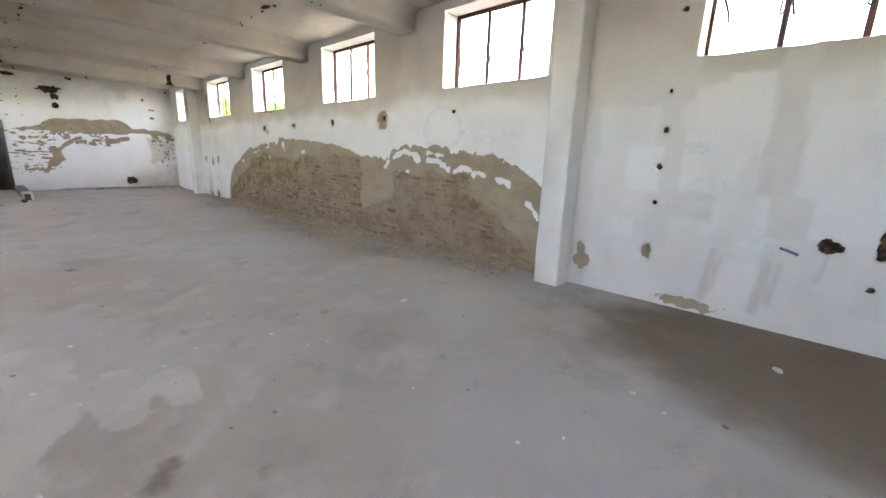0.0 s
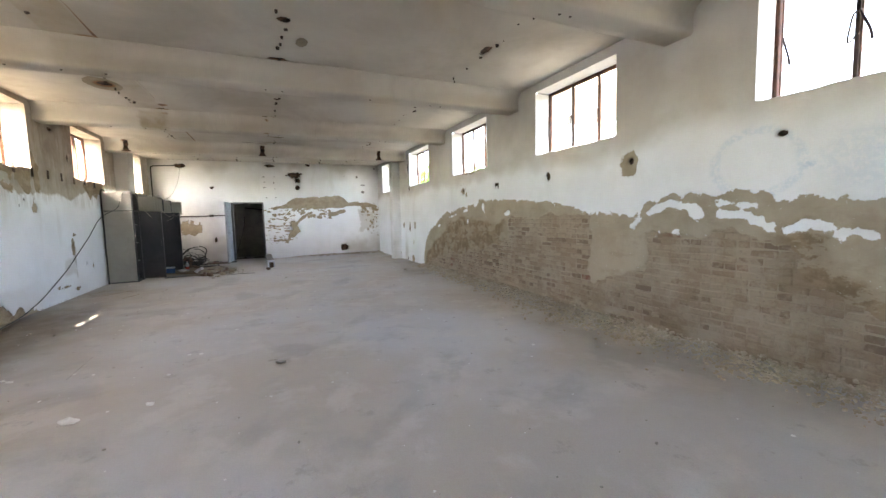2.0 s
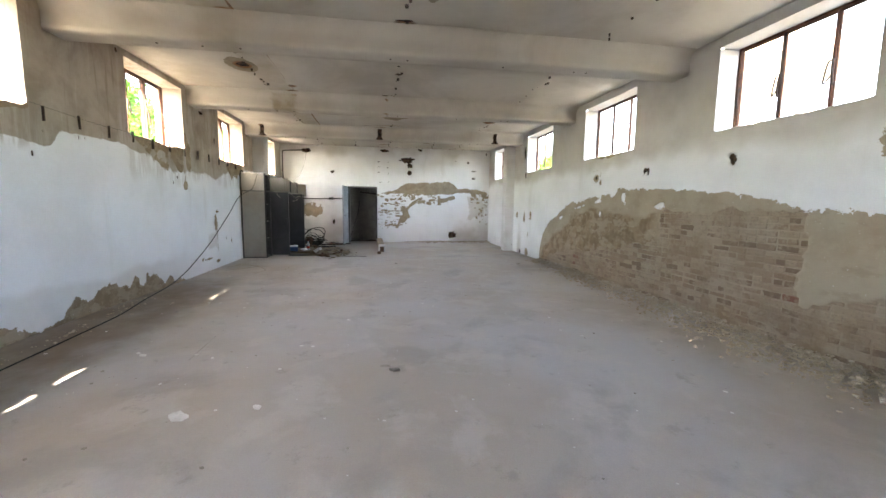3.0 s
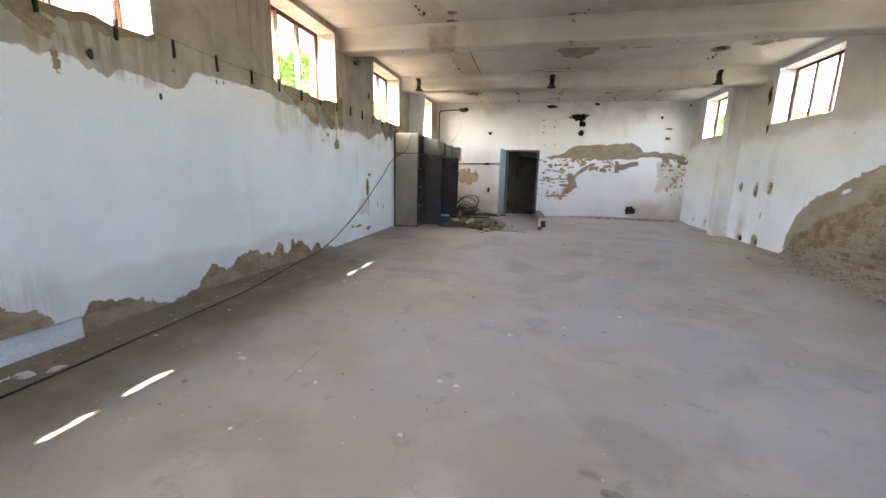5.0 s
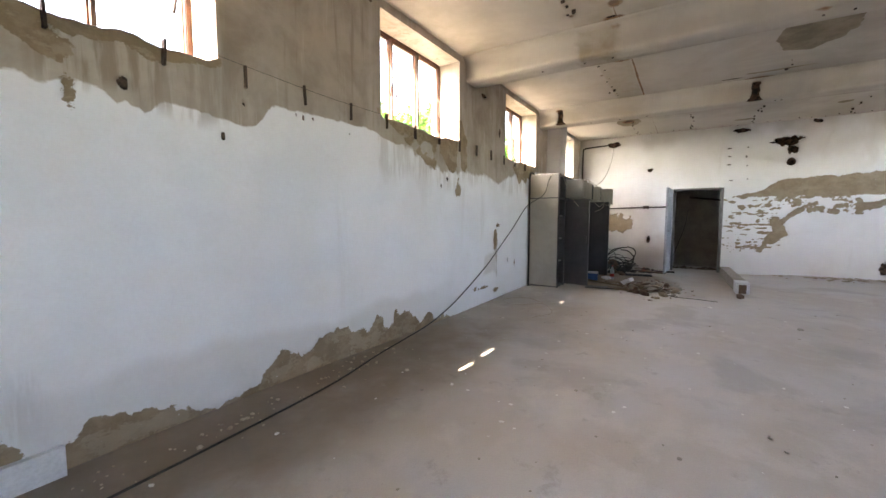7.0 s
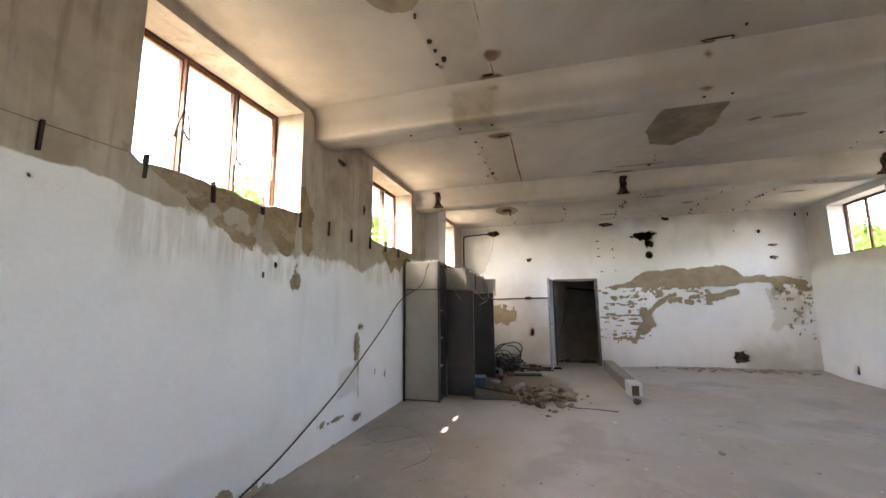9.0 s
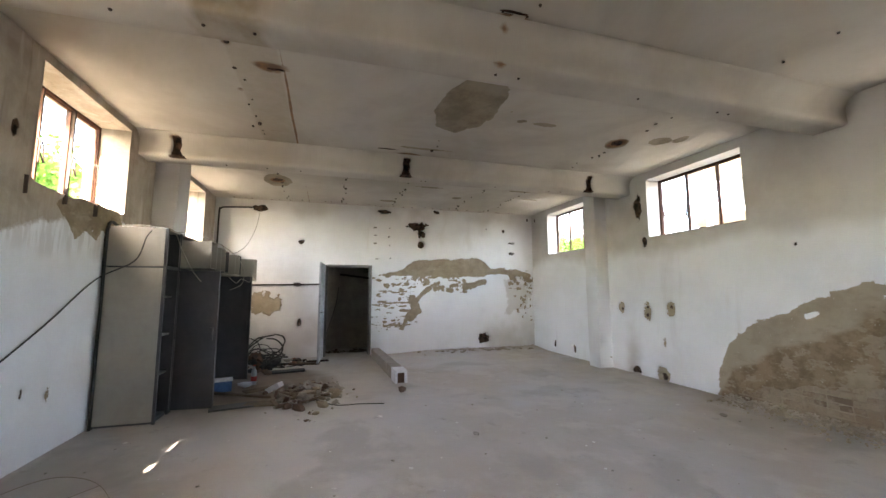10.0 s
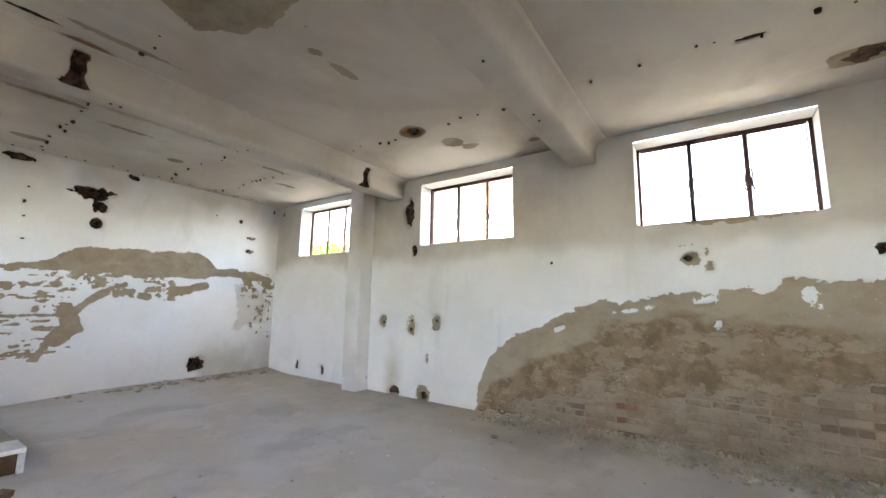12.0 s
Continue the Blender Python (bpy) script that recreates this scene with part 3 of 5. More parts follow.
    for u0, u1, v0, v1, tone in [(-2.3, -2.03, -0.1, 3.6, 0.85), (-1.46, -1.20, 0.55, 3.6, 0.68), (-2.3, -1.15, 2.02, 3.6, 0.85), (-1.16, -0.55, 0.95, 2.14, 0.03), (-0.95, -0.34, 0.82, 1.22, 0.06), (-0.70, -0.44, 0.06, 0.95, 0.0), (-0.58, -0.34, 1.20, 2.6, 0.85),
                                 (-0.45, -0.16, 0.85, 1.22, 0.62), (-0.28, 0.22, 1.22, 1.95, 0.0), (-0.17, 1.6, 0.86, 1.7, 0.0), (0.0, 1.6, 1.5, 2.2, 0.05), (-0.9, -0.6, 2.1, 2.25, 0.1), (-1.70, -1.37, 1.18, 1.62, 0.04), (-1.85, -1.55, 0.67, 0.88, 0.0),
                                 (-1.25, -0.88, 0.93, 1.18, 0.72), (0.2, 1.6, 0.3, 0.86, 0.5)]:
        edge = step01(block(u, v, u0, u1, v0, v1) + ragged, -0.03, 0.03)
        grey = grey * (1 - edge) + 0.68 * tone * edge
    for points, r in [([(-0.80, 0.65), (-0.83, 0.18)], 0.03), ([(-0.74, 0.60), (-0.78, 0.25)], 0.015), ([(-0.38, 0.60), (-0.43, 0.15)], 0.035), ([(-0.30, 0.62), (-0.33, 0.25)], 0.015), ([(-0.02, 0.75), (-0.06, 0.52)], 0.012)]:
        grey = np.maximum(grey, 0.75 * step01(stroke(u, v, points, r) + 0.02 * fbm(u * 30, v * 3, 2), -0.03, 0.02))
    ring = np.hypot((u + 4.39) / 0.36, (v - 1.86) / 0.30)
    blue = 0.5 * step01(0.16 - np.abs(ring - 1) + 0.06 * fbm(u * 9, v * 9, 3), 0, 0.10) + 0.35 * step01(oval(u, v, -3.5, 1.85, 0.75, 0.28) + 0.1 * fbm(u * 3, v * 3, 3), 0, 0.12)
    for cu, cv, ru, rv, much in [(-3.98, 1.80, 0.05, 0.03, 1), (-4.57, 1.61, 0.09, 0.03, 1), (-1.70, 0.78, 0.2, 0.14, 0.25), (-1.07, 1.61, 0.14, 0.08, 0.5), (-0.95, 1.22, 0.2, 0.14, 0.3), (-0.6, 0.75, 0.3, 0.2, 0.22)]:
        blue = np.maximum(blue, much * step01(oval(u, v, cu, cv, ru, rv) + 0.02 * fbm(u * 8, v * 8, 2), 0, 0.02))
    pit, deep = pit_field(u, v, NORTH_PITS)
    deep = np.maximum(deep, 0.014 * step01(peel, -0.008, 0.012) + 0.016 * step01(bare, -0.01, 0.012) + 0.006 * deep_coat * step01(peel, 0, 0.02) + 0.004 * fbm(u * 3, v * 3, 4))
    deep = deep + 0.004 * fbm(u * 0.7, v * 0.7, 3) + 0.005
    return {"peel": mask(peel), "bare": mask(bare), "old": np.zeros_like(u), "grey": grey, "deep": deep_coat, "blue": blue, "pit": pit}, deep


holes = [(a, b, SILL, HEAD) for a, b in NORTH_WIN]
us = lines(XF - TH, XN + TH, 0.026, [e for h in holes for e in h[:2]] + pit_lines(NORTH_PITS, 0))
vs = lines(-0.06, ZC + 0.002, 0.026, [SILL, HEAD] + pit_lines(NORTH_PITS, 1))
wall_north = sheet("wall_north", us, vs, lambda u, v, d: (u, YR + d, v), north_field, WALL, holes, TH, lambda u: 0.012 + 0.012 * fbm(u * 6, 2.2, 3), reveal="grey")
tagged(wall_north, "limewashed plaster wall with a long stretch of bare brick", "wall", kind="structure")

# ---- south wall ----
SOUTH_PITS = [(-12.42, 1.02, 0.035, 0.09, 0.06), (-12.50, 1.24, 0.02, 0.02, 0.03), (-10.85, 1.88, 0.03, 0.03, 0.02), (-10.70, 1.78, 0.022, 0.04, 0.015), (-7.9, 1.93, 0.02, 0.035, 0.012),
              (-8.06, 2.18, 0.018, 0.018, 0.03), (-8.57, 2.19, 0.02, 0.02, 0.03), (-8.67, 2.20, 0.016, 0.016, 0.03), (-8.50, 2.20, 0.014, 0.014, 0.03), (-9.09, 2.15, 0.014, 0.014, 0.03),
              (-12.95, 0.62, 0.03, 0.05, 0.03), (-12.55, 2.78, 0.05, 0.10, 0.03), (-7.35, 2.12, 0.03, 0.05, 0.01), (-9.4, 3.52, 0.03, 0.04, 0.02), (-11.95, 3.24, 0.12, 0.04, 0.04)]
UP_X = [-18.6, -14, -13.9, -13.0, -12.5, -12.35, -12.0, -11.78, -11.5, -10.5, -10.06, -9.55, -9.33, -8.78, -8.3, -8.27, -8.14, -8.03, -7.78, -7.57, -7.39, -7.2, -6.92, -5.5, -4, 6.6]
UP_Z = [2.35, 2.30, 2.26, 2.12, 1.95, 1.95, 2.05, 2.02, 2.0, 2.05, 2.16, 2.20, 2.26, 2.24, 2.22, 2.2, 2.03, 2.03, 2.05, 2.06, 2.02, 2.07, 2.06, 2.05, 2.15, 2.2]
SCAR_X = [-11.15, -11.12, -11.03, -10.91, -10.8, -10.69, -10.64, -10.55, -10.47, -10.35, -10.27, -10.05, -9.8, -9.65, -9.55]
SCAR_Z = [2.42, 2.10, 1.98, 1.99, 2.09, 2.20, 2.12, 1.96, 2.02, 2.02, 2.09, 2.18, 2.32, 2.40, 2.45]
LOW_X = [-18.6, -11.2, -10.6, -10.2, -9.8, -9.4, -8.9, -8.5, -8.3, -8.1, -7.7, -7.3, -6.9, -6.6, -6.2, -5.6, -4.5, 6.6]
LOW_Z = [-0.06, -0.04, 0.10, 0.12, 0.26, 0.22, 0.30, 0.22, 0.33, 0.10, 0.10, 0.26, 0.16, 0.34, 0.30, 0.15, 0.12, 0.1]


def south_field(u, v):
    low = (np.interp(u, LOW_X, LOW_Z) + 0.15 * fbm(u * 5.5, 9.1, 5) * step01(u, -11.2, -10.4) - v) * 0.9 + 0.08 * fbm(u * 7, v * 7, 4)
    hang = 0.0
    for a, b in SOUTH_WIN[:4]:
        under = step01(u, a - 0.25, a + 0.1) * (1 - step01(u, b - 0.6, b - 0.1))
        hang = np.maximum(hang, under)
    high = np.minimum(v - (2.24 - 0.12 * hang), SILL + 0.02 - v) - 0.22 * (1 - hang) + 0.24 * fbm(u * 5.5, v * 3.0, 4) + 0.015
    high = np.where((u > -12.2) & (u < -6.8), -1.0, high)
    scar = np.minimum(np.minimum(v - np.interp(u, SCAR_X, SCAR_Z), np.minimum(u + 11.16, -9.5 - u)), SILL + 0.05 - v)
    scar = np.maximum(scar, stroke(u, v, [(-11.22, 2.62), (-11.30, 2.45), (-11.31, 2.12)], 0.085))
    for points, r in [([(-10.30, 2.22), (-10.42, 2.27), (-10.50, 2.14)], 0.055), ([(-10.66, 2.32), (-10.60, 2.10)], 0.03), ([(-10.15, 2.24), (-10.10, 2.18)], 0.05), ([(-11.17, 2.35), (-11.17, 2.15)], 0.018), ([(-10.0, 2.30), (-9.92, 2.28)], 0.03)]:
        scar = np.minimum(scar, -stroke(u, v, points, r) - 0.03 * fbm(u * 14, v * 14, 3))
    scar = np.maximum(scar, np.minimum(np.minimum(v - (2.37 + 0.06 * fbm(u * 5, 3.1, 3)), SILL + 0.05 - v), np.minimum(u + 7.9, -6.3 - u)))
    scar = np.maximum(scar, stroke(u, v, [(-6.80, 2.42), (-6.98, 2.30), (-7.06, 2.24)], 0.075))
    peel = np.maximum(np.maximum(low, high), scar + 0.035 * fbm(u * 9, v * 9, 4))
    for cu, cv, ru, rv in [(-12.40, 1.0, 0.07, 0.15), (-12.5, 1.24, 0.06, 0.03), (-11.93, 0.25, 0.16, 0.022), (-11.70, 0.27, 0.10, 0.025), (-12.43, 0.15, 0.10, 0.03), (-11.14, 1.74, 0.075, 0.09), (-11.13, 1.83, 0.02, 0.06), (-13.27, 0.54, 0.03, 0.06), (-7.11, 2.00, 0.025, 0.08)]:
        peel = np.maximum(peel, oval(u, v, cu, cv, ru, rv) + 0.02 * fbm(u * 14, v * 14, 3))
    stain = step01(block(u, v, -7.55, -6.95, 2.05, 2.46) + 0.08 * fbm(u * 4, v * 2, 2), -0.04, 0.08)
    stain = np.maximum(stain, 0.55 * step01(block(u, v, -8.0, -7.4, 2.0, 2.44) + 0.08 * fbm(u * 4, v * 2, 2), -0.04, 0.08))
    stain = np.maximum(stain, 0.3 * step01(block(u, v, -14.3, -9.4, 1.85, 2.44) + 0.2 * fbm(u * 3, v, 3), -0.08, 0.1))
    stain = np.maximum(stain, 0.8 * step01(stroke(u, v, [(-12.42, 0.95), (-12.45, 0.45)], 0.06), -0.05, 0.05))
    stain = np.maximum(stain, 0.22 * step01(block(u, v, -6.9, -5.4, 0.25, 0.55) + 0.15 * fbm(u * 3, v, 3), -0.1, 0.1))
    smudge = 0.7 * step01(block(u, v, -12.45, -11.95, 0.45, 0.80) + 0.06 * fbm(u * 4, v * 4, 3), -0.02, 0.06)
    drip = np.maximum(fbm(u * 7, v * 0.5, 3), 0) * 0.13 * hang
    old = v - np.interp(u, UP_X, UP_Z) + 0.02 * fbm(u * 3.5, v * 3.5, 4) + 0.018 * fbm(u * 14, v * 7, 3) + drip
    pit, deep = pit_field(u, v, SOUTH_PITS)
    deep = np.maximum(deep, 0.012 * step01(peel, -0.01, 0.014)) + 0.004 * fbm(u * 0.8, v * 0.8, 3) + 0.003 * step01(old, -0.01, 0.01) + 0.005
    return {"peel": mask(peel), "bare": np.zeros_like(u), "old": np.where(u < -9.9, mask(old * 0.55), mask(old * 1.8)), "stain": stain, "deep": np.full_like(u, 0.75), "grey": np.maximum(smudge, 0.55 * step01(0.46 + 0.1 * fbm(u * 2, 5, 3) - v, -0.06, 0.06) * step01(u, -11.5, -9.5)), "pit": pit}, deep


holes = [(a, b, SILL, HEAD + 0.04) for a, b in SOUTH_WIN]
us = lines(XF - TH, XN + TH, 0.026, [e for h in holes for e in h[:2]] + pit_lines(SOUTH_PITS, 0))
vs = lines(-0.06, ZC + 0.002, 0.026, [SILL, HEAD + 0.04] + pit_lines(SOUTH_PITS, 1))
wall_south = sheet("wall_south", us, vs, lambda u, v, d: (u, YL - d, v), south_field, WALL, holes, TH_SOUTH, lambda u: 0.03 + 0.05 * fbm(u * 4.5, 8.2, 4), reveal="old")
tagged(wall_south, "white limewashed wall with bare stained plaster above", "wall", kind="structure")

# ---- west wall with the doorway ----
WEST_PITS = [(1.32, 3.13, 0.28, 0.12, 0.14), (1.42, 2.93, 0.10, 0.10, 0.10), (1.41, 2.665, 0.095, 0.10, 0.16), (3.09, 0.29, 0.16, 0.14, 0.15), (-1.46, 2.64, 0.08, 0.06, 0.06),
             (0.45, 3.47, 0.2, 0.06, 0.03), (1.80, 3.52, 0.09, 0.05, 0.06), (-2.36, 3.39, 0.20, 0.075, 0.06), (3.69, 3.11, 0.05, 0.05, 0.04), (3.91, 2.78, 0.11, 0.025, 0.04),
             (3.91, 2.50, 0.10, 0.045, 0.03), (-1.44, 0.80, 0.045, 0.10, 0.05), (-1.52, 1.65, 0.04, 0.05, 0.04), (3.2, 3.14, 0.02, 0.02, 0.03), (4.42, 3.45, 0.03, 0.05, 0.03),
             (0.25, 3.05, 0.05, 0.014, 0.02), (0.25, 2.86, 0.05, 0.014, 0.02), (0.25, 2.66, 0.05, 0.014, 0.02), (0.60, 3.05, 0.02, 0.014, 0.02), (0.58, 2.83, 0.02, 0.03, 0.02), (0.60, 2.62, 0.02, 0.014, 0.02), (0.3, 2.28, 0.05, 0.012, 0.02), (0.62, 2.30, 0.02, 0.012, 0.02)]


def west_field(u, v):
    band = np.minimum(np.minimum(v - np.interp(u, [0.4, 1.0, 1.4, 2.2, 3.1, 3.2, 4.5], [1.88, 1.84, 1.88, 1.85, 1.88, 1.93, 1.90]), np.interp(u, [0.3, 0.65, 0.95, 1.18, 1.5, 2.4, 2.9, 3.1, 3.3, 3.6, 4.1, 4.4, 4.55], [1.86, 1.96, 2.05, 2.22, 2.28, 2.32, 2.36, 2.26, 2.08, 2.10, 2.06, 1.98, 1.85]) - v), np.minimum(u - 0.3, 4.5 - u))
    band = band + 0.045 * fbm(u * 5, v * 7, 4)
    dash = fbm(u * 5.5, v * 24.0, 3) + 0.5 * fbm(u * 14, v * 20, 2)
    flaky = np.minimum(block(u, v, 0.24, 1.25, 0.58, 1.86), (v - 0.55 - 0.5 * np.maximum(u - 0.9, 0)))
    chips = np.where(flaky > -0.06, 0.13 * dash - 0.045 + 0.25 * np.minimum(flaky, 0.05), -1.0)
    net = np.minimum(block(u, v, 0.9, 2.6, 1.50, 1.90), 0.1)
    chips = np.maximum(chips, np.where(net > -0.05, 0.14 * fbm(u * 9, v * 13, 4) - 0.028 + 0.3 * np.minimum(net, 0.06), -1.0))
    for points, r in [([(1.62, 1.56), (1.42, 1.40), (1.22, 1.20)], 0.05), ([(1.20, 1.25), (1.30, 1.02), (1.12, 0.86)], 0.115), ([(1.05, 0.82), (0.93, 0.60)], 0.05), ([(2.56, 1.60), (2.85, 1.66), (3.12, 1.76)], 0.075), ([(2.2, 1.62), (2.34, 1.64)], 0.05)]:
        chips = np.maximum(chips, stroke(u, v, points, r) + 0.045 * fbm(u * 10, v * 10, 4))
    edge = block(u, v, 3.85, 4.50, 1.60, 2.0)
    chips = np.maximum(chips, np.where(edge > -0.05, 0.15 * fbm(u * 10, v * 13, 4) - 0.02 + 0.3 * np.minimum(edge, 0.06), -1.0))
    edge = block(u, v, 4.0, 4.48, 0.72, 1.65)
    chips = np.maximum(chips, np.where(edge > -0.05, 0.15 * fbm(u * 13, v * 11, 4) - 0.065 + 0.3 * np.minimum(edge, 0.06), -1.0))
    peel = np.maximum(band, chips)
    left = oval(u, v, -2.25, 1.22, 0.52, 0.28) + 0.20 * fbm(u * 9, v * 11, 4) - 0.07
    peel = np.maximum(peel, left)
    peel = np.maximum(peel, 0.05 + 0.05 * fbm(u * 3, 2, 3) - v - 0.1 * step01(-u, -2.4, -1.6))
    old = 0.6 * (v - (3.15 + 0.2 * fbm(u * 0.9, 1.1, 3))) + 0.2 * fbm(u * 2, v * 2, 3)
    old = np.maximum(old, 0.55 * step01(u, 2.5, 3.4) * (1 - step01(v, 0.1, 1.7)) - 0.35 + 0.12 * fbm(u * 3, v * 3, 3))
    # lower left darkened for the shade the cabinets throw there
    old = np.maximum(old, (-1.2 - u) * 0.5 + 0.35 - np.abs(v - 0.6) * 0.8 + 0.15 * fbm(u * 2.5, v * 2.5, 3) - 0.05)
    worn = 0.9 * step01(block(u, v, 3.72, 4.42, 0.95, 1.75) + 0.16 * fbm(u * 5, v * 5, 4), 0.0, 0.05)
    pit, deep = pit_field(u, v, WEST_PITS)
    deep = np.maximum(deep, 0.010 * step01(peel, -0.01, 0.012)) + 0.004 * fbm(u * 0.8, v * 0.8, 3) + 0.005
    # grey holds real wear and grime, plus painted cabinet shade low on the left
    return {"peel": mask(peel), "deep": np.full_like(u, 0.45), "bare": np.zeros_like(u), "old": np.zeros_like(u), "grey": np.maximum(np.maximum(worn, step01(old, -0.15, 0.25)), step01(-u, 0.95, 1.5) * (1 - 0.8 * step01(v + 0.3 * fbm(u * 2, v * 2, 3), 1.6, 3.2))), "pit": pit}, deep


holes = [(DOOR[0], DOOR[1], -0.06, DOOR[2])]
us = lines(YL - 0.02, YR + 0.02, 0.022, list(DOOR[:2]) + pit_lines(WEST_PITS, 0))
vs = lines(-0.06, ZC + 0.002, 0.022, [DOOR[2]] + pit_lines(WEST_PITS, 1))
wall_west = sheet("wall_west", us, vs, lambda u, v, d: (XF - d, u, v), west_field, WALL, holes, 0.28)
tagged(wall_west, "flaking white end wall with a doorway and knocked holes", "wall", kind="structure")


def plain_field(u, v):
    old = v - 2.3 + 0.2 * fbm(u, v, 3)
    return {"peel": np.zeros_like(u), "bare": np.zeros_like(u), "old": mask(old), "pit": np.zeros_like(u)}, 0.006 * fbm(u, v, 3) + 0.006


wall_east = sheet("wall_east", lines(YL - 0.02, YR + 0.02, 0.2), lines(-0.06, ZC + 0.002, 0.2), lambda u, v, d: (XN + d, u, v), plain_field, WALL)
tagged(wall_east, "plain limewashed end wall behind the walk", "wall", kind="structure")

# ---- floor ----


def floor_field(u, v):
    earth = np.maximum(0.42 * step01(v, 3.5, 4.5) * step01(-u, 2.7, 4.0), 0.72 * step01(-v, 1.2, 2.9) * step01(u, -12.5, -9.5))
    earth = np.maximum(earth, 0.8 * step01(oval(u, v, -15.6, -1.7, 2.0, 1.5), 0, 0.9))
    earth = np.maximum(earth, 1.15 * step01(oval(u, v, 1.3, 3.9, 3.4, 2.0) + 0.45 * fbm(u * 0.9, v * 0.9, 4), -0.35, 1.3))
    earth = np.maximum(earth, step01(-u, 17.2, 18.1) * 0.45 * step01(v, 0.8, 2.2))
    rise = 0.05 * step01(-u, 17.5, 18.25) * step01(v, 0.6, 1.8) + 0.03 * step01(-v, 3.0, 3.27) * step01(u, -10.5, -8)
    pale = np.full_like(u, -1.0)
    for points, r in [([(-3.25, 0.36), (-2.78, 0.33)], 0.10), ([(-4.0, -0.05), (-3.1, 0.0), (-2.55, -0.2)], 0.20), ([(-3.05, 0.60), (-2.72, 0.62)], 0.10)] :
        pale = np.maximum(pale, stroke(u, v, points, r) + 0.08 * fbm(u * 3, v * 3, 3))
    scuff = np.zeros_like(u)
    for points, r, much in [([(-2.12, 0.33), (-2.22, 0.40)], 0.06, 0.7), ([(-1.86, 0.67), (-1.88, 0.70)], 0.04, 0.6), ([(-3.32, 1.87), (-3.36, 1.9)], 0.05, 0.6), ([(-6.52, 0.33), (-6.5, 0.38)], 0.04, 0.6), ([(-3.7, 0.86), (-3.78, 0.84)], 0.05, 0.5),
                            ([(-7.54, -1.46), (-6.86, -1.43)], 0.008, 0.6), ([(-7.40, -1.41), (-6.90, -1.395)], 0.008, 0.5), ([(-7.64, -0.6), (-7.7, -0.55)], 0.05, 0.5)]:
        scuff = np.maximum(scuff, much * step01(stroke(u, v, points, r), -0.02 if r < 0.02 else -0.08, 0.01 if r < 0.02 else 0.04))
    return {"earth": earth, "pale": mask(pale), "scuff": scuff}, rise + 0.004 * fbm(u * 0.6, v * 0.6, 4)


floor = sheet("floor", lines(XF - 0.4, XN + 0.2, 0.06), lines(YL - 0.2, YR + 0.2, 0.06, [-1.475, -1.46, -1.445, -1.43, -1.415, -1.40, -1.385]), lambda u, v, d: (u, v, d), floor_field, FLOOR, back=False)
tagged(floor, "bare dusty concrete floor with stains and earth along its edges", "floor", kind="structure")

# ---- ceiling and beams ----
CEIL_PITS = [(-16.51, -1.81, 0.11, 0.10, 0.03), (-9.93, -1.82, 0.12, 0.10, 0.03), (-13.19, 3.10, 0.12, 0.10, 0.03), (-6.89, 0.66, 0.07, 0.08, 0.03), (-9.92, 0.62, 0.07, 0.06, 0.03),
             (-6.82, 3.10, 0.16, 0.06, 0.02), (-9.87, 3.20, 0.14, 0.03, 0.02), (-9.06, 3.98, 0.14, 0.13, 0.01), (-11.18, -1.37, 0.03, 0.055, 0.008), (-11.20, 0.48, 0.03, 0.15, 0.008), (-12.53, -1.40, 0.03, 0.10, 0.008), (-10.9, -1.76, 0.03, 0.02, 0.008), (-12.0, -2.85, 0.06, 0.09, 0.01), (-14.3, -0.02, 0.03, 0.16, 0.008), (-7.98, 0.6, 0.03, 0.12, 0.008)]
CEIL_PATCHES = [(-12.76, 0.67, 0.66, 0.36), (-16.51, -1.81, 0.42, 0.25), (-9.93, -1.82, 0.34, 0.22), (-13.19, 3.10, 0.19, 0.16), (-12.93, 3.62, 0.14, 0.16), (-12.80, 3.85, 0.12, 0.08),
                (-12.90, 1.43, 0.05, 0.06), (-12.91, 1.76, 0.05, 0.16), (-15.9, 0.35, 0.06, 0.36), (-16.2, 1.1, 0.05, 0.3), (-14.15, 0.5, 0.04, 0.42), (-7.4, 0.87, 0.13, 0.07), (-9.06, 3.97, 0.28, 0.17),
                (-16.0, 3.0, 0.05, 0.28), (-16.9, 1.9, 0.1, 0.12), (-17.6, 0.45, 0.1, 0.2), (-12.0, 4.1, 0.08, 0.06), (-16.6, 3.6, 0.06, 0.2), (-12.7, 1.2, 0.02, 0.02)]
RUSTS = [(-10.91, -1.27, 0.09, 0.07), (-10.93, -1.74, 0.05, 0.05), (-12.49, -1.45, 0.05, 0.16), (-12.2, -1.74, 0.05, 0.05), (-14.07, -1.6, 0.04, 0.16), (-13.01, -1.78, 0.05, 0.04), (-11.3, -1.34, 0.16, 0.16), (-11.28, 0.49, 0.10, 0.24), (-12.5, -1.43, 0.10, 0.18), (-8.1, -1.4, 0.12, 0.16), (-11.9, -2.75, 0.2, 0.2), (-10.9, -1.31, 0.10, 0.06), (-8.05, 0.6, 0.1, 0.18), (-14.45, 0.3, 0.1, 0.2)]


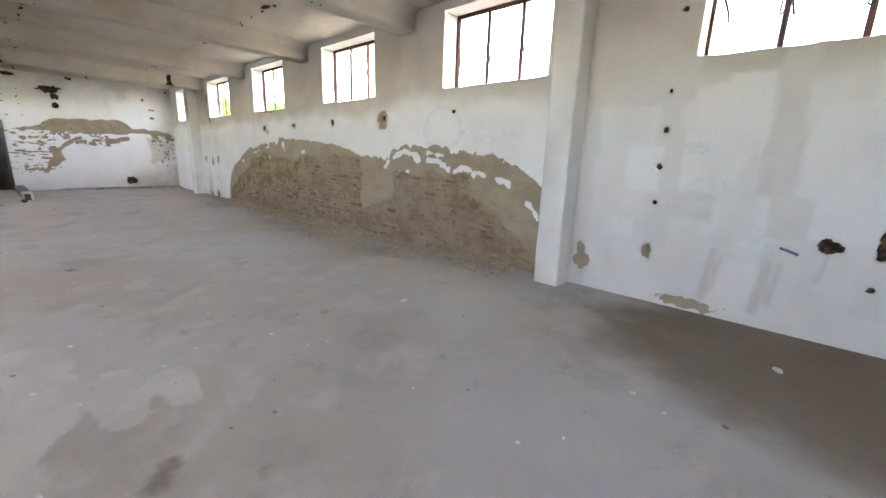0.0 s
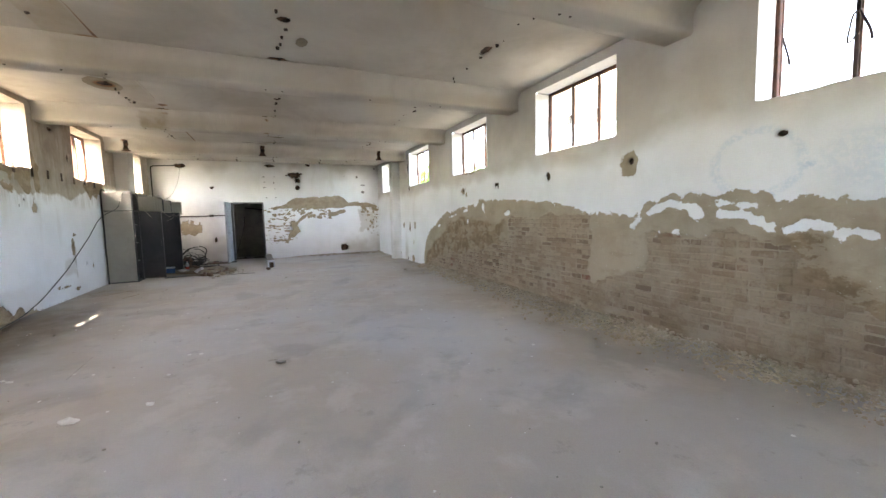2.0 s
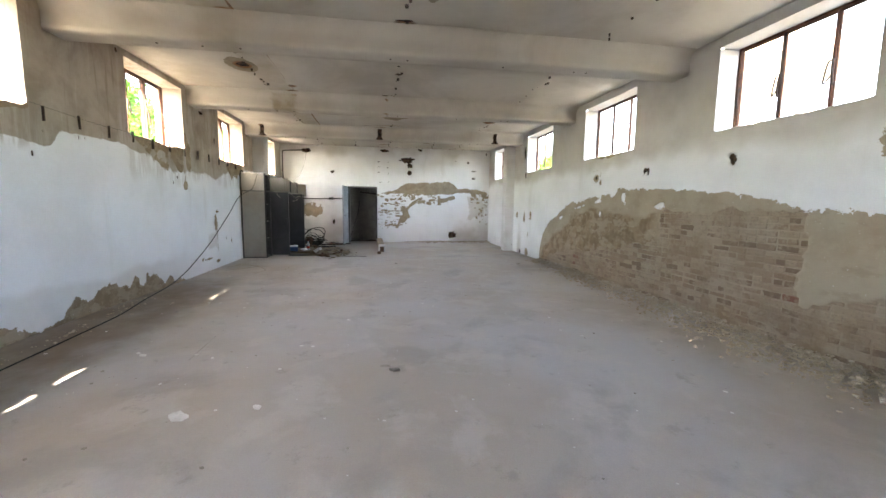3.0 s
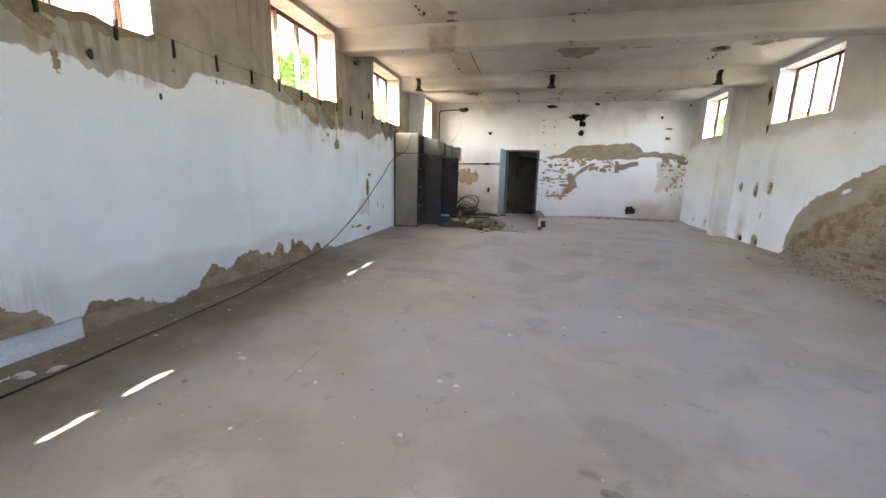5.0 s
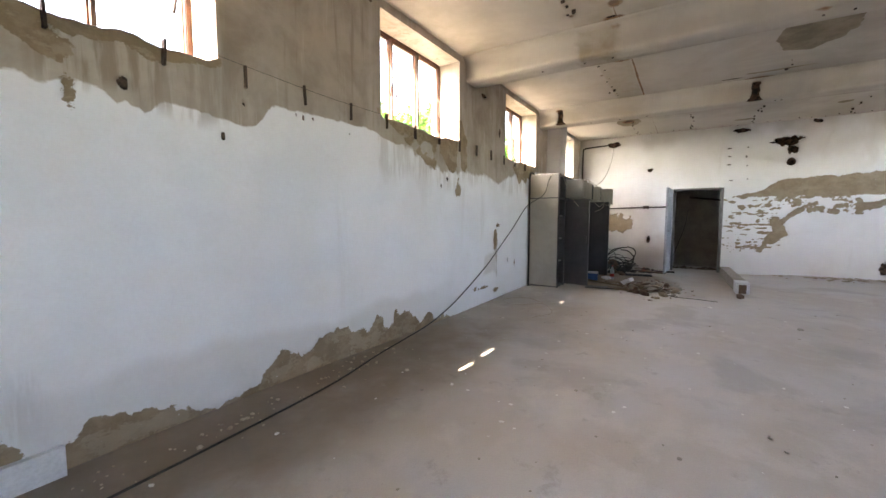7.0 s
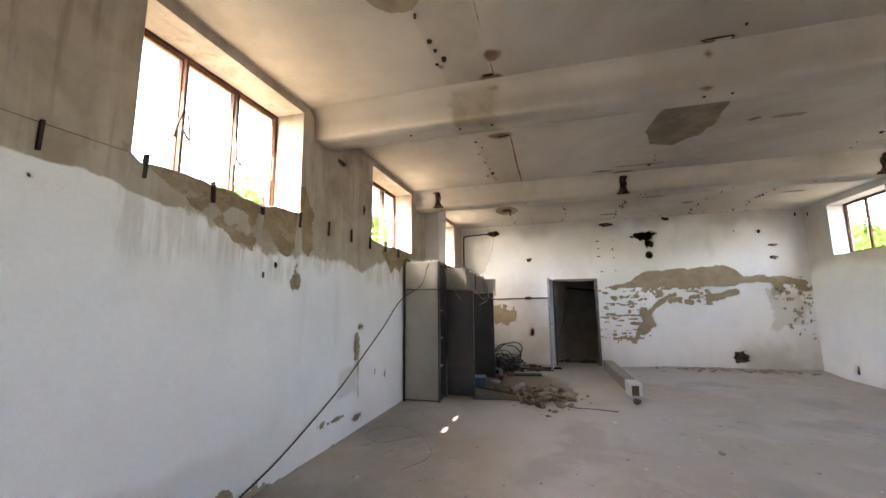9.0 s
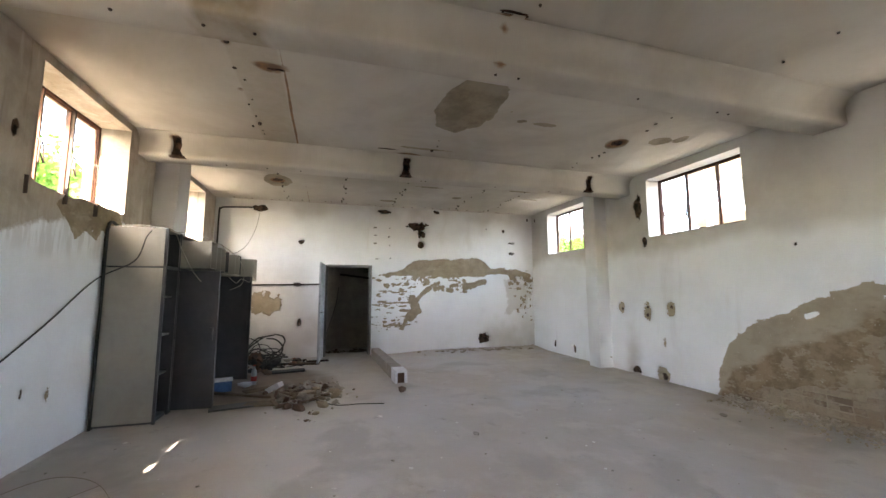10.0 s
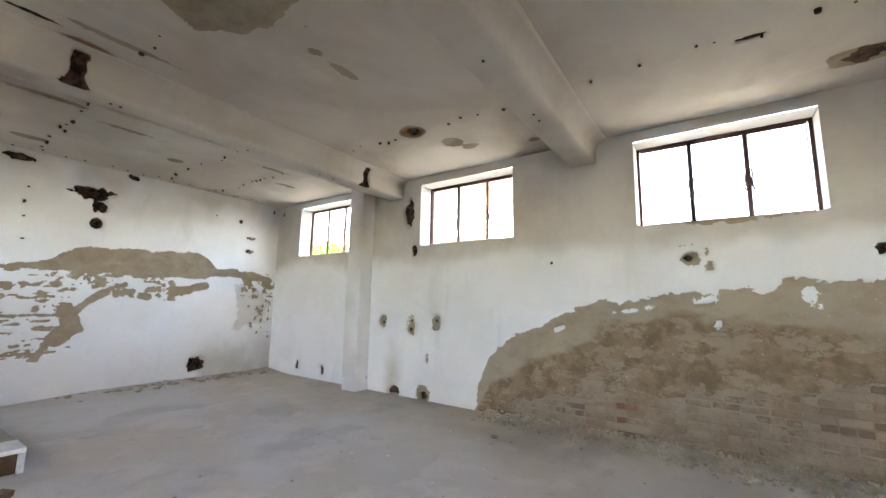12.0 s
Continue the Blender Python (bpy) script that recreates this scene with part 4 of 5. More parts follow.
def ceiling_field(u, v):
    peel = np.full_like(u, -1.0)
    for cu, cv, ru, rv in CEIL_PATCHES:
        peel = np.maximum(peel, oval(u, v, cu, cv, ru, rv) + min(0.075, 0.25 * min(ru, rv)) * fbm(u * 4.5 + cu, v * 4.5, 4))
    rust = np.full_like(u, -1.0)
    for cu, cv, ru, rv in RUSTS:
        rust = np.maximum(rust, oval(u, v, cu, cv, ru, rv) + 0.04 * fbm(u * 7, v * 7, 4))
    rust = np.maximum(rust, 0.055 - 4 * np.abs(v + 1.31 + 0.01 * fbm(u * 2, 3, 2)) + 0.06 * fbm(u * 1.5, 8, 3))
    for cu, cv, ru, rv, _ in CEIL_PITS[:3]:
        rust = np.maximum(rust, oval(u, v, cu, cv, ru * 1.6, rv * 1.6))
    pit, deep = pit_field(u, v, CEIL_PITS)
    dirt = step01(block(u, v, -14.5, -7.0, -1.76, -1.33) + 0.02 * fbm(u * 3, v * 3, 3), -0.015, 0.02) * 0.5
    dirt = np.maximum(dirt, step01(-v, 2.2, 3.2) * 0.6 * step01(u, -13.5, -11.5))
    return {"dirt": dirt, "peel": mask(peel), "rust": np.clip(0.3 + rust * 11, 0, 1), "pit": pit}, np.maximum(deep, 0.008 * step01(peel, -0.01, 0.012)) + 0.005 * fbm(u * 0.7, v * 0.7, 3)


ceiling = sheet("ceiling", lines(XF - 0.3, XN + 0.3, 0.05, pit_lines(CEIL_PITS, 0)), lines(YL - 0.3, YR + 0.3, 0.05, pit_lines(CEIL_PITS, 1) + [-1.34, -1.325, -1.31, -1.295, -1.28]), lambda u, v, d: (u, v, ZC + d), ceiling_field, CEIL, thick=0.25)
tagged(ceiling, "yellowed limewashed concrete ceiling with peeled patches", "ceiling", kind="structure")

BEAM_BOTTOM = 3.27


def make_beam(xn, chips, seed):
    """A downstand beam with filleted top edges; chips: (y, half width) knocked through its near face."""
    sect = [(0.16, ZC + 0.01), (0.09, ZC - 0.012), (0.04, ZC - 0.045), (0.012, ZC - 0.10)] + [(0.004 * k / 5, ZC - 0.10 + (BEAM_BOTTOM + 0.02 - ZC + 0.10) * k / 5) for k in range(1, 6)]
    sect += [(-0.018, BEAM_BOTTOM), (-0.11, BEAM_BOTTOM), (-0.22, BEAM_BOTTOM), (-0.315, BEAM_BOTTOM), (-0.33, BEAM_BOTTOM + 0.02), (-0.34, ZC - 0.10), (-0.37, ZC - 0.045), (-0.42, ZC - 0.012), (-0.49, ZC + 0.01)]
    ys = lines(YL - 0.1, YR + 0.1, 0.05, [c[0] + c[1] * k for c in chips for k in (-1.3, -1, -0.6, 0, 0.6, 1, 1.3)])
    S, Y = np.meshgrid(np.arange(len(sect)), ys, indexing="ij")
    X, Z = np.array([p[0] for p in sect])[S], np.array([p[1] for p in sect])[S]
    pit = np.zeros_like(X)
    front = (S >= 2) & (S <= 9)
    for cy, half in chips:
        flare = 1 + 0.9 * step01(S, 6.0, 9.0)
        pit = np.maximum(pit, np.where(front, 1 - step01(np.abs(Y - cy + 0.02 * fbm(Z * 9, Y * 3, 2)) / (half * flare), 0.75, 1.05), 0))
    wob = 0.006 * fbm(Y * 1.1 + seed * 3, Z * 2 + seed, 3)
    P = np.stack([xn + X - 0.05 * pit + wob, Y, Z + 0.5 * wob + 0.02 * pit * (S == 9)], -1).reshape(-1, 3)
    a, b = X.shape
    idx = np.arange(a * b).reshape(a, b)
    F = np.stack([idx[:-1, :-1], idx[1:, :-1], idx[1:, 1:], idx[:-1, 1:]], -1).reshape(-1, 4)
    F = np.concatenate([F, np.stack([idx[-1, :-1], idx[0, :-1], idx[0, 1:], idx[-1, 1:]], -1)])
    me = bpy.data.meshes.new("beam")
    me.from_pydata(P, [], F)
    me.polygons.foreach_set("use_smooth", [True] * len(me.polygons))
    rust = np.full_like(X, -1.0)
    for ry, rw in [(-1.34, 0.085), (0.43, 0.09)] if -12 < xn < -10 else [(c[0], 0.12) for c in chips]:
        near_edge = np.maximum(np.exp(-((S - 2) / 0.9) ** 2), np.exp(-((S - 9) / 0.8) ** 2))
        rust = np.maximum(rust, ((rw - np.abs(Y - ry)) * 1.6 + 0.09 * fbm(Y * 9, Z * 9, 3)) * near_edge - 0.035)
    peel = np.where(S > 0, 0.04 * fbm(Y * 4 + seed, Z * 4, 4) - 0.045, -1)
    dirt = step01(block(Y, S * 0.1, -1.76, -1.31, 0.15, 1.25) + 0.03 * fbm(Y * 8, S, 2), -0.02, 0.03) * (1.0 if -12 < xn < -10 else 0.45 if xn < -4 and xn > -10 else 0.0)
    set_layers(me, {"dirt": dirt, "peel": mask(peel), "pit": pit, "rust": np.clip(0.3 + rust * 7, 0, 1)})
    me.materials.append(CEIL)
    return tagged(new("beam", me), "limewashed concrete ceiling beam", "beam", "ceiling beams", "structure")


for k, xn in enumerate(BEAMS):
    make_beam(xn, [(-2.85, 0.055), (0.29, 0.06), (3.67, 0.06)] if k == 0 else [], k)


def make_pilaster(x0, x1, y0, y1):
    bm = box(x0, x1, y0, y1, -0.05, ZC + 0.02, 0.02)
    upright = [e for e in bm.edges if abs(e.verts[0].co.z - e.verts[1].co.z) > 1]
    bmesh.ops.subdivide_edges(bm, edges=upright, cuts=70, use_grid_fill=True)
    for v in bm.verts:
        v.co += Vector((noise.noise(v.co * 2.3), noise.noise(v.co * 2.3 + Vector((9, 0, 0))), 0)) * 0.012
    ob = mesh_object("pilaster", bm, WALL)
    co = np.array([v.co[:] for v in ob.data.vertices])
    high = fbm(co[:, 2] * 1.3 + x0, co[:, 0] * 3 + co[:, 1] * 3, 3)
    set_layers(ob.data, {"grey": np.clip(0.25 + 0.9 * high + 0.5 * step01(co[:, 2], 1.8, 3.2), 0, 1), "peel": mask(0.06 * fbm(co[:, 2] * 9, co[:, 0] * 9 + x0, 3) - 0.045 - 0.05 * step01(co[:, 2], 0.2, 0.8))})
    return tagged(ob, "limewashed plaster pilaster against the wall", "pilaster", "wall pilasters", "structure")


make_pilaster(-2.52, -2.215, 4.25, YR + 0.03)
make_pilaster(-15.59, -15.25, 4.27, YR + 0.03)
make_pilaster(-15.62, -15.12, YL - 0.03, -2.98)

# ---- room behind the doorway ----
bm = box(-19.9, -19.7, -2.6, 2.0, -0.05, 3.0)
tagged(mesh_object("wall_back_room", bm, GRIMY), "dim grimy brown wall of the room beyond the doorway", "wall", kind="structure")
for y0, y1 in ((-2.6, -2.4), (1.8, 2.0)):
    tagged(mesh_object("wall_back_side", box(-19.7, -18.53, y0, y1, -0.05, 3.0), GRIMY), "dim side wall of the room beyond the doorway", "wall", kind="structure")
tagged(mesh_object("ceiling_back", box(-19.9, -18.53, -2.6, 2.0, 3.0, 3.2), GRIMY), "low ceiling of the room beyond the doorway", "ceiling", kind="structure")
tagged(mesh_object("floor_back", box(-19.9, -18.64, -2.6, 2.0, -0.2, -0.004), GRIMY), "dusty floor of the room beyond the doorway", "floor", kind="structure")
tagged(mesh_object("steel_bar", tube([(-19.68, -0.53, 1.955), (-19.66, 0.6, 1.815)], 0.028), DARK_RUST), "dark steel bar slanting under the back room ceiling", "bar")
tagged(mesh_object("floor_cable", tube([(-19.5, -0.95, 0.01), (-19.66, -0.80, 0.5), (-19.67, -0.62, 1.1), (-19.685, -0.55, 1.6)], 0.007), BLACK), "thin cable hanging in the back room", "cable")

# ---- windows ----


def make_window(number, x0, x1, wall_y, out, panes, seed):
    """A rusty steel window of upright lights, set deep in its opening. out: +1 or -1, the way to the open air."""
    rng = random.Random(seed)
    head = HEAD + (0.04 if out < 0 else 0.0)
    y = wall_y + out * (0.295 if out > 0 else 0.34)
    win = empty(f"window_{number}", ((x0 + x1) / 2, y, SILL))
    tagged(win, "rusty brown steel-framed window of upright lights", "window", kind="structure")
    w, h, e = (x1 - x0) / 2, head - SILL, 0.032
    frame_bm = box(-w, -w + e, -0.025, 0.025, 0, h, 0.004)
    box(w - e, w, -0.025, 0.025, 0, h, 0.004, frame_bm)
    box(-w + e, w - e, -0.025, 0.025, h - e, h, 0.004, frame_bm)
    box(-w + e, w - e, -0.025, 0.025, 0, e, 0.004, frame_bm)
    part("window_frame", frame_bm, RUST, win)
    light = (2 * w - 2 * e) / panes
    deep = 0.045 if out < 0 else 0.025
    for k in range(panes):
        a = -w + e + k * light
        if k:
            part("mullion", box(a - 0.013, a + 0.013, -deep, deep, e, h - e, 0.004), DARK_RUST if k % 2 else RUST, win)
        sash = box(a + 0.013, a + 0.024, -0.012, 0.012, e, h - e, 0.003)
        box(a + light - 0.024, a + light - 0.013, -0.012, 0.012, e, h - e, 0.003, sash)
        box(a + 0.024, a + light - 0.024, -0.012, 0.012, h - e - 0.018, h - e, 0.003, sash)
        box(a + 0.024, a + light - 0.024, -0.012, 0.012, e, e + 0.018, 0.003, sash)
        part("sash", sash, RUST, win)
        pane = part("pane", box(a + 0.018, a + light - 0.018, -0.002, 0.002, e + 0.008, h - e - 0.008), GLASS, win, "grimy glass pane")
        pane.visible_shadow = False
        s = -out
        at = a + (0.02 if k else 0.05)
        top, lean = h * rng.uniform(0.50, 0.58), rng.uniform(-0.03, 0.05)
        arm = tube([(at, s * 0.03, top), (at + 0.012, s * 0.07, top - 0.03), (at + 0.03 + lean, s * 0.09, top - 0.18), (at + 0.05 + lean, s * 0.10, top - 0.27)], 0.010, 6)
        part("window_stay", arm, DARK_RUST, win, "bent dangling casement stay", True)
        if k:
            arm = tube([(at - 0.03, s * 0.03, top), (at - 0.042, s * 0.06, top - 0.04), (at - 0.06, s * 0.07, top - 0.20), (at - 0.045, s * 0.08, top - 0.24), (at + 0.02, s * 0.085, top - 0.17)], 0.008, 6)
            part("window_stay", arm, DARK_RUST, win, "bent dangling casement stay", True)
    return win


n = 1
for a, b in NORTH_WIN:
    make_window(n, a, b, YR, 1, 3, n)
    n += 1
for a, b in SOUTH_WIN:
    make_window(n, a, b, YL, -1, 3, n)
    n += 1

# ---- doorway ----
door = empty("door_1", (XF, 0, 0))
tagged(door, "grey door frame with a chipped pale blue door standing open", "door", kind="structure")
fb = box(-0.20, 0.015, DOOR[0] - 0.005, DOOR[0] + 0.05, 0, DOOR[2], 0.005)
box(-0.20, 0.015, DOOR[1] - 0.05, DOOR[1] + 0.005, 0, DOOR[2], 0.005, fb)
box(-0.20, 0.015, DOOR[0] + 0.05, DOOR[1] - 0.05, DOOR[2] - 0.05, DOOR[2] + 0.005, 0.005, fb)
part("door_frame", fb, FRAME_PAINT, door)
leaf_bm = box(0, 1.02, -0.02, 0.02, 0.015, 2.10, 0.004)
leaf = part("door_leaf", leaf_bm, DOOR_PAINT, door, "chipped pale blue-grey door leaf")
leaf.matrix_basis = pose(0.02, DOOR[0] - 0.03, 0, 0, 0, -4)
for z0, z1 in ((0.15, 0.95), (1.15, 1.95)):
    rim = bmesh.new()
    for a0, a1, b0, b1 in ((0.12, 0.90, z0, z0 + 0.03), (0.12, 0.90, z1 - 0.03, z1), (0.12, 0.15, z0 + 0.03, z1 - 0.03), (0.87, 0.90, z0 + 0.03, z1 - 0.03)):
        box(a0, a1, -0.028, 0.028, b0, b1, 0.004, rim)
    ob = part("panel_moulding", rim, DOOR_PAINT, leaf)
part("handle", tube([(0.94, 0.02, 1.05), (0.94, 0.07, 1.05), (0.85, 0.07, 1.05)], 0.009), METAL, leaf, "dull metal lever handle", True)
for z in (0.3, 1.05, 1.8):
    part("hinge", tube([(-0.005, 0, z - 0.05), (-0.005, 0, z + 0.05)], 0.011), DARK_RUST, leaf, "", True)

# ---- outdoors ----
ground_bm = bmesh.new()
for x, y in ((-900, -900), (900, -900), (900, 900), (-900, 900)):
    ground_bm.verts.new((x, y, -0.35))
ground_bm.faces.new(ground_bm.verts)
tagged(mesh_object("ground", ground_bm, EARTH), "dry bare yard earth", "ground", kind="structure")


def make_tree(x, y, high, spread, seed):
    rng = random.Random(seed)
    tree = empty("tree", (x, y, -0.35))
    tagged(tree, "leafy green tree in the yard outside the windows", "tree", "yard trees")
    bole = high * 0.42
    trunk_bm = tube([(0, 0, 0), (0.1, 0.05, bole * 0.5), (0.0, 0.12, bole), (0.1, 0.1, high * 0.7)], [0.22, 0.19, 0.15, 0.10, 0.06], 8)
    tips = []
    for k in range(9):
        ang, z = k * 2.4 + rng.uniform(-0.3, 0.3), bole * rng.uniform(0.75, 1.1)
        tip = Vector((math.cos(ang) * spread * rng.uniform(0.5, 0.9), math.sin(ang) * spread * rng.uniform(0.5, 0.9), z + high * rng.uniform(0.15, 0.45)))
        tube([(0, 0.1, z), tip * 0.5 + Vector((0, 0, z * 0.4)), tip], [0.07, 0.05, 0.03], 6, trunk_bm, 4)
        tips.append(tip)
    part("trunk", trunk_bm, BARK, tree, "grey-brown trunk with limbs", True)
    tips += [Vector((rng.uniform(-0.6, 0.6) * spread, rng.uniform(-0.6, 0.6) * spread, high * rng.uniform(0.55, 0.9))) for _ in range(14)]
    centres = [t + Vector((rng.gauss(0, 0.4), rng.gauss(0, 0.4), rng.gauss(0, 0.3))) for t in tips for _ in range(5)]
    verts, faces = [], []
    for c in centres:
        r = rng.uniform(0.35, 0.75)
        for _ in range(60):
            d = Vector((rng.gauss(0, 1), rng.gauss(0, 1), rng.gauss(0, 0.8))).normalized() * r * rng.random() ** 0.4
            p, s = c + d, rng.uniform(0.05, 0.10)
            a = Vector((rng.gauss(0, 1), rng.gauss(0, 1), rng.gauss(0, 0.6))).normalized()
            b = a.cross(Vector((rng.gauss(0, 1), rng.gauss(0, 1), rng.gauss(0, 1)))).normalized()
            i = len(verts)
            verts += [p - a * s * 1.6, p + b * s * 0.8, p + a * s * 1.6, p - b * s * 0.8]
            faces.append((i, i + 1, i + 2, i + 3))
    me = bpy.data.meshes.new("crown")
    me.from_pydata([tuple(v) for v in verts], [], faces)
    me.materials.append(LEAF_A)
    crown = new("crown", me)
    crown.parent = tree
    tagged(crown, "loose bright green leaves", kind="stuff")
    return tree


for k, (x, y, high, spread) in enumerate([(-24.5, -10.8, 7.6, 3.2), (-29, -13.5, 8.5, 3.4), (-19.5, -11.5, 6.4, 2.8), (-34, -10, 7.0, 3.0), (-14.5, -13.5, 5.2, 2.2), (-28.5, 12.5, 5.4, 2.4), (-33, 16, 6.2, 2.8), (-38, 12, 6.5, 3.0), (-40, 22, 7.0, 3.0), (-21.5, -6.8, 4.8, 1.6)]):
    make_tree(x, y, high, spread, 40 + k)

tower = empty("water_tower", (-23.4, 21.3, -0.35))
tagged(tower, "pale concrete tower with a wide scalloped canopy and a lower deck", "tower")
part("shaft", lathe([(0.9, 0), (0.9, 10.2)], 16), OUT_WALL, tower, "", True)
part("canopy", lathe([(0.9, 8.0), (3.4, 8.7), (4.4, 9.3), (4.5, 10.0), (4.3, 10.2), (0.5, 11.2)], 14), OUT_WALL, tower)
part("deck", lathe([(0.9, 5.6), (3.2, 5.7), (3.3, 5.9), (3.3, 6.05), (0.9, 6.1)], 20), OUT_WALL, tower)
for k in range(6):
    c, s = math.cos(k * math.pi / 3 + 0.3) * 2.9, math.sin(k * math.pi / 3 + 0.3) * 2.9
    part("column", box(c - 0.18, c + 0.18, s - 0.18, s + 0.18, 0, 8.7, 0.02), OUT_WALL, tower)
shed = empty("outbuilding", (-35, 32, -0.35))
tagged(shed, "pale flat-roofed outbuilding across the yard", "building")
part("wall", box(-9, 9, -4, 4, 0, 6.0, 0.03), OUT_WALL, shed)
part("roof", box(-9.4, 9.4, -4.4, 4.4, 6.0, 6.3, 0.03), OUT_WALL, shed)
for k in range(5):
    win = part("window", box(-8 + k * 3.6, -6.6 + k * 3.6, -4.05, -3.95, 2.6, 4.2), CAB_DARK, shed)
    part("sill", box(-8.1 + k * 3.6, -6.5 + k * 3.6, -4.15, -4.0, 2.5, 2.58), OUT_WALL, win)


SCRAP = rough_material("dark_brown_brick_scrap", (0.15, 0.10, 0.07), (0.10, 0.07, 0.05), 10, 0.95, 0, 0.5, (0.26, 0.21, 0.16), 0.62)

# ---- switch cabinets along the south wall ----


def make_cabinet(x1, wide, label, near_light, door_turn, door_wide, shelves, boxes):
    """An open-fronted steel cabinet against the south wall; x1: its near side. Its door, where it has one, stands open."""
    cab = empty("switch_cabinet", (x1, YL + 0.02, 0))
    tagged(cab, label, "cabinet", "old switch cabinets")
    w, d, h = wide, 0.60, 2.21
    side_mat = CAB_LIGHT if near_light else CAB_DARK
    part("side_panel", box(-0.022, 0, 0.02, d - 0.03, 0.03, 1.745, 0.004), side_mat, cab, "faded grey lower side panel" if near_light else "")
    part("side_panel", box(-0.022, 0, 0.02, d - 0.03, 1.765, h - 0.02, 0.004), side_mat, cab, "faded grey upper side panel" if near_light else "")
    part("side_panel", box(-w, -w + 0.02, 0.02, d - 0.03, 0.03, h - 0.02, 0.004), CAB_DARK, cab)
    for x, y in ((-0.035, 0), (-0.035, d - 0.03), (-w, 0), (-w, d - 0.03)):
        part("corner_post", box(x, x + 0.032, y, y + 0.03, 0, h, 0.004), CAB_DARK, cab)
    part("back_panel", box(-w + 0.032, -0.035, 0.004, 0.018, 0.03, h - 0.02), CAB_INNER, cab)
    part("top_panel", box(-w + 0.005, -0.005, 0.005, d - 0.005, h - 0.02, h, 0.004), CAB_LIGHT, cab)
    part("seam_rail", box(-w + 0.033, -0.024, d - 0.028, d - 0.002, 1.735, 1.775, 0.003), CAB_DARK, cab)
    part("plinth", box(-w + 0.033, -0.036, 0.03, d - 0.03, 0.0, 0.045, 0.003), CAB_DARK, cab)
    for z in shelves:
        part("shelf", box(-w + 0.022, -0.024, 0.03, d - 0.05, z, z + 0.02, 0.003), METAL, cab, "dull metal shelf rail")
    if door_turn is not None:
        leaf = part("door", box(0, door_wide, -0.012, 0.012, 0.03, 1.735, 0.004), CAB_DARK, cab, "dark grey cabinet door standing open")
        leaf.matrix_basis = pose(-0.02, d + 0.004, 0, 0, 0, door_turn)
        lip = box(door_wide - 0.02, door_wide - 0.002, 0.012, 0.035, 0.03, 1.735, 0.003)
        box(0.02, door_wide - 0.02, 0.012, 0.035, 1.715, 1.735, 0.003, lip)
        part("door_lip", lip, CAB_DARK, leaf)
        part("lock", box(door_wide - 0.075, door_wide - 0.035, -0.030, -0.012, 0.86, 1.02, 0.008), CAB_DARK, leaf)
        for z in (0.25, 0.95, 1.55):
            part("hinge", tube([(-0.004, 0, z), (-0.004, 0, z + 0.09)], 0.009), METAL, leaf, "", True)
    for bx0, bx1, by0, by1, bz0, bz1, light in boxes:
        shell = bmesh.new()
        t = 0.012
        box(bx0, bx0 + t, by0, by1, bz0, bz1, 0.002, shell)
        box(bx1 - t, bx1, by0, by1, bz0, bz1, 0.002, shell)
        box(bx0 + t, bx1 - t, by0, by1, bz0, bz0 + t, 0.002, shell)
        box(bx0 + t, bx1 - t, by0, by1, bz1 - t, bz1, 0.002, shell)
        box(bx0 + t, bx1 - t, by0, by0 + t, bz0 + t, bz1 - t, 0.002, shell)
        gear = part("gear_box", shell, CAB_LIGHT if light else CAB_DARK, cab, "open-fronted sheet steel gear box")
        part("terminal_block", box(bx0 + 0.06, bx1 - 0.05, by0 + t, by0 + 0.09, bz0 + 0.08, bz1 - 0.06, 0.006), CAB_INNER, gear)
    return cab


make_cabinet(-13.95, 0.42, "faded grey steel switch cabinet, open and gutted, against the wall", True, None, 0, (0.50, 0.95, 1.40), [])
make_cabinet(-14.39, 0.84, "dark grey steel switch cabinet with its door open", False, 84, 0.47, (0.55, 1.05, 1.45), [(-0.30, -0.02, 0.60, 0.94, 1.77, 2.13, True), (-0.60, -0.34, 0.60, 0.98, 1.76, 2.08, True), (-0.82, -0.63, 0.60, 0.90, 1.77, 2.02, False)])
make_cabinet(-15.25, 0.84, "doorless dark steel switch cabinet full of old gear", False, None, 0, (0.6, 1.2), [(-0.30, -0.02, 0.60, 0.90, 1.77, 2.10, False), (-0.70, -0.36, 0.60, 0.98, 1.74, 2.06, True)])
make_cabinet(-16.12, 0.70, "dark steel switch cabinet with door ajar and wires", False, 82, 0.56, (0.6, 1.2), [(-0.24, -0.02, 0.60, 0.92, 1.77, 2.10, False), (-0.50, -0.28, 0.60, 1.14, 1.68, 2.06, True)])

# loose wires and sheet on the cabinets
for pts, r in (([(-14.0, -3.22, 2.215), (-14.05, -2.95, 2.25), (-14.2, -2.7, 2.23), (-14.32, -2.62, 2.0), (-14.34, -2.5, 1.75), (-14.30, -2.38, 1.60)], 0.012),
               ([(-14.5, -2.9, 2.225), (-14.62, -2.6, 2.25), (-14.8, -2.25, 2.10), (-15.0, -2.05, 1.86), (-15.12, -2.06, 1.60), (-15.02, -2.2, 1.50)], 0.009),
               ([(-14.6, -2.2, 1.75), (-14.86, -2.1, 1.60), (-15.02, -2.05, 1.66), (-15.25, -1.98, 1.62), (-15.4, -2.0, 1.78)], 0.008),
               ([(-13.98, -2.7, 2.22), (-14.10, -2.95, 2.235), (-14.06, -3.15, 2.222)], 0.010)):
    tagged(mesh_object("loose_wire", tube(pts, r * 0.5, 6), CAB_LIGHT, True), "grey loose wire trailing over the switch cabinets", "wire", "loose cabinet wires")

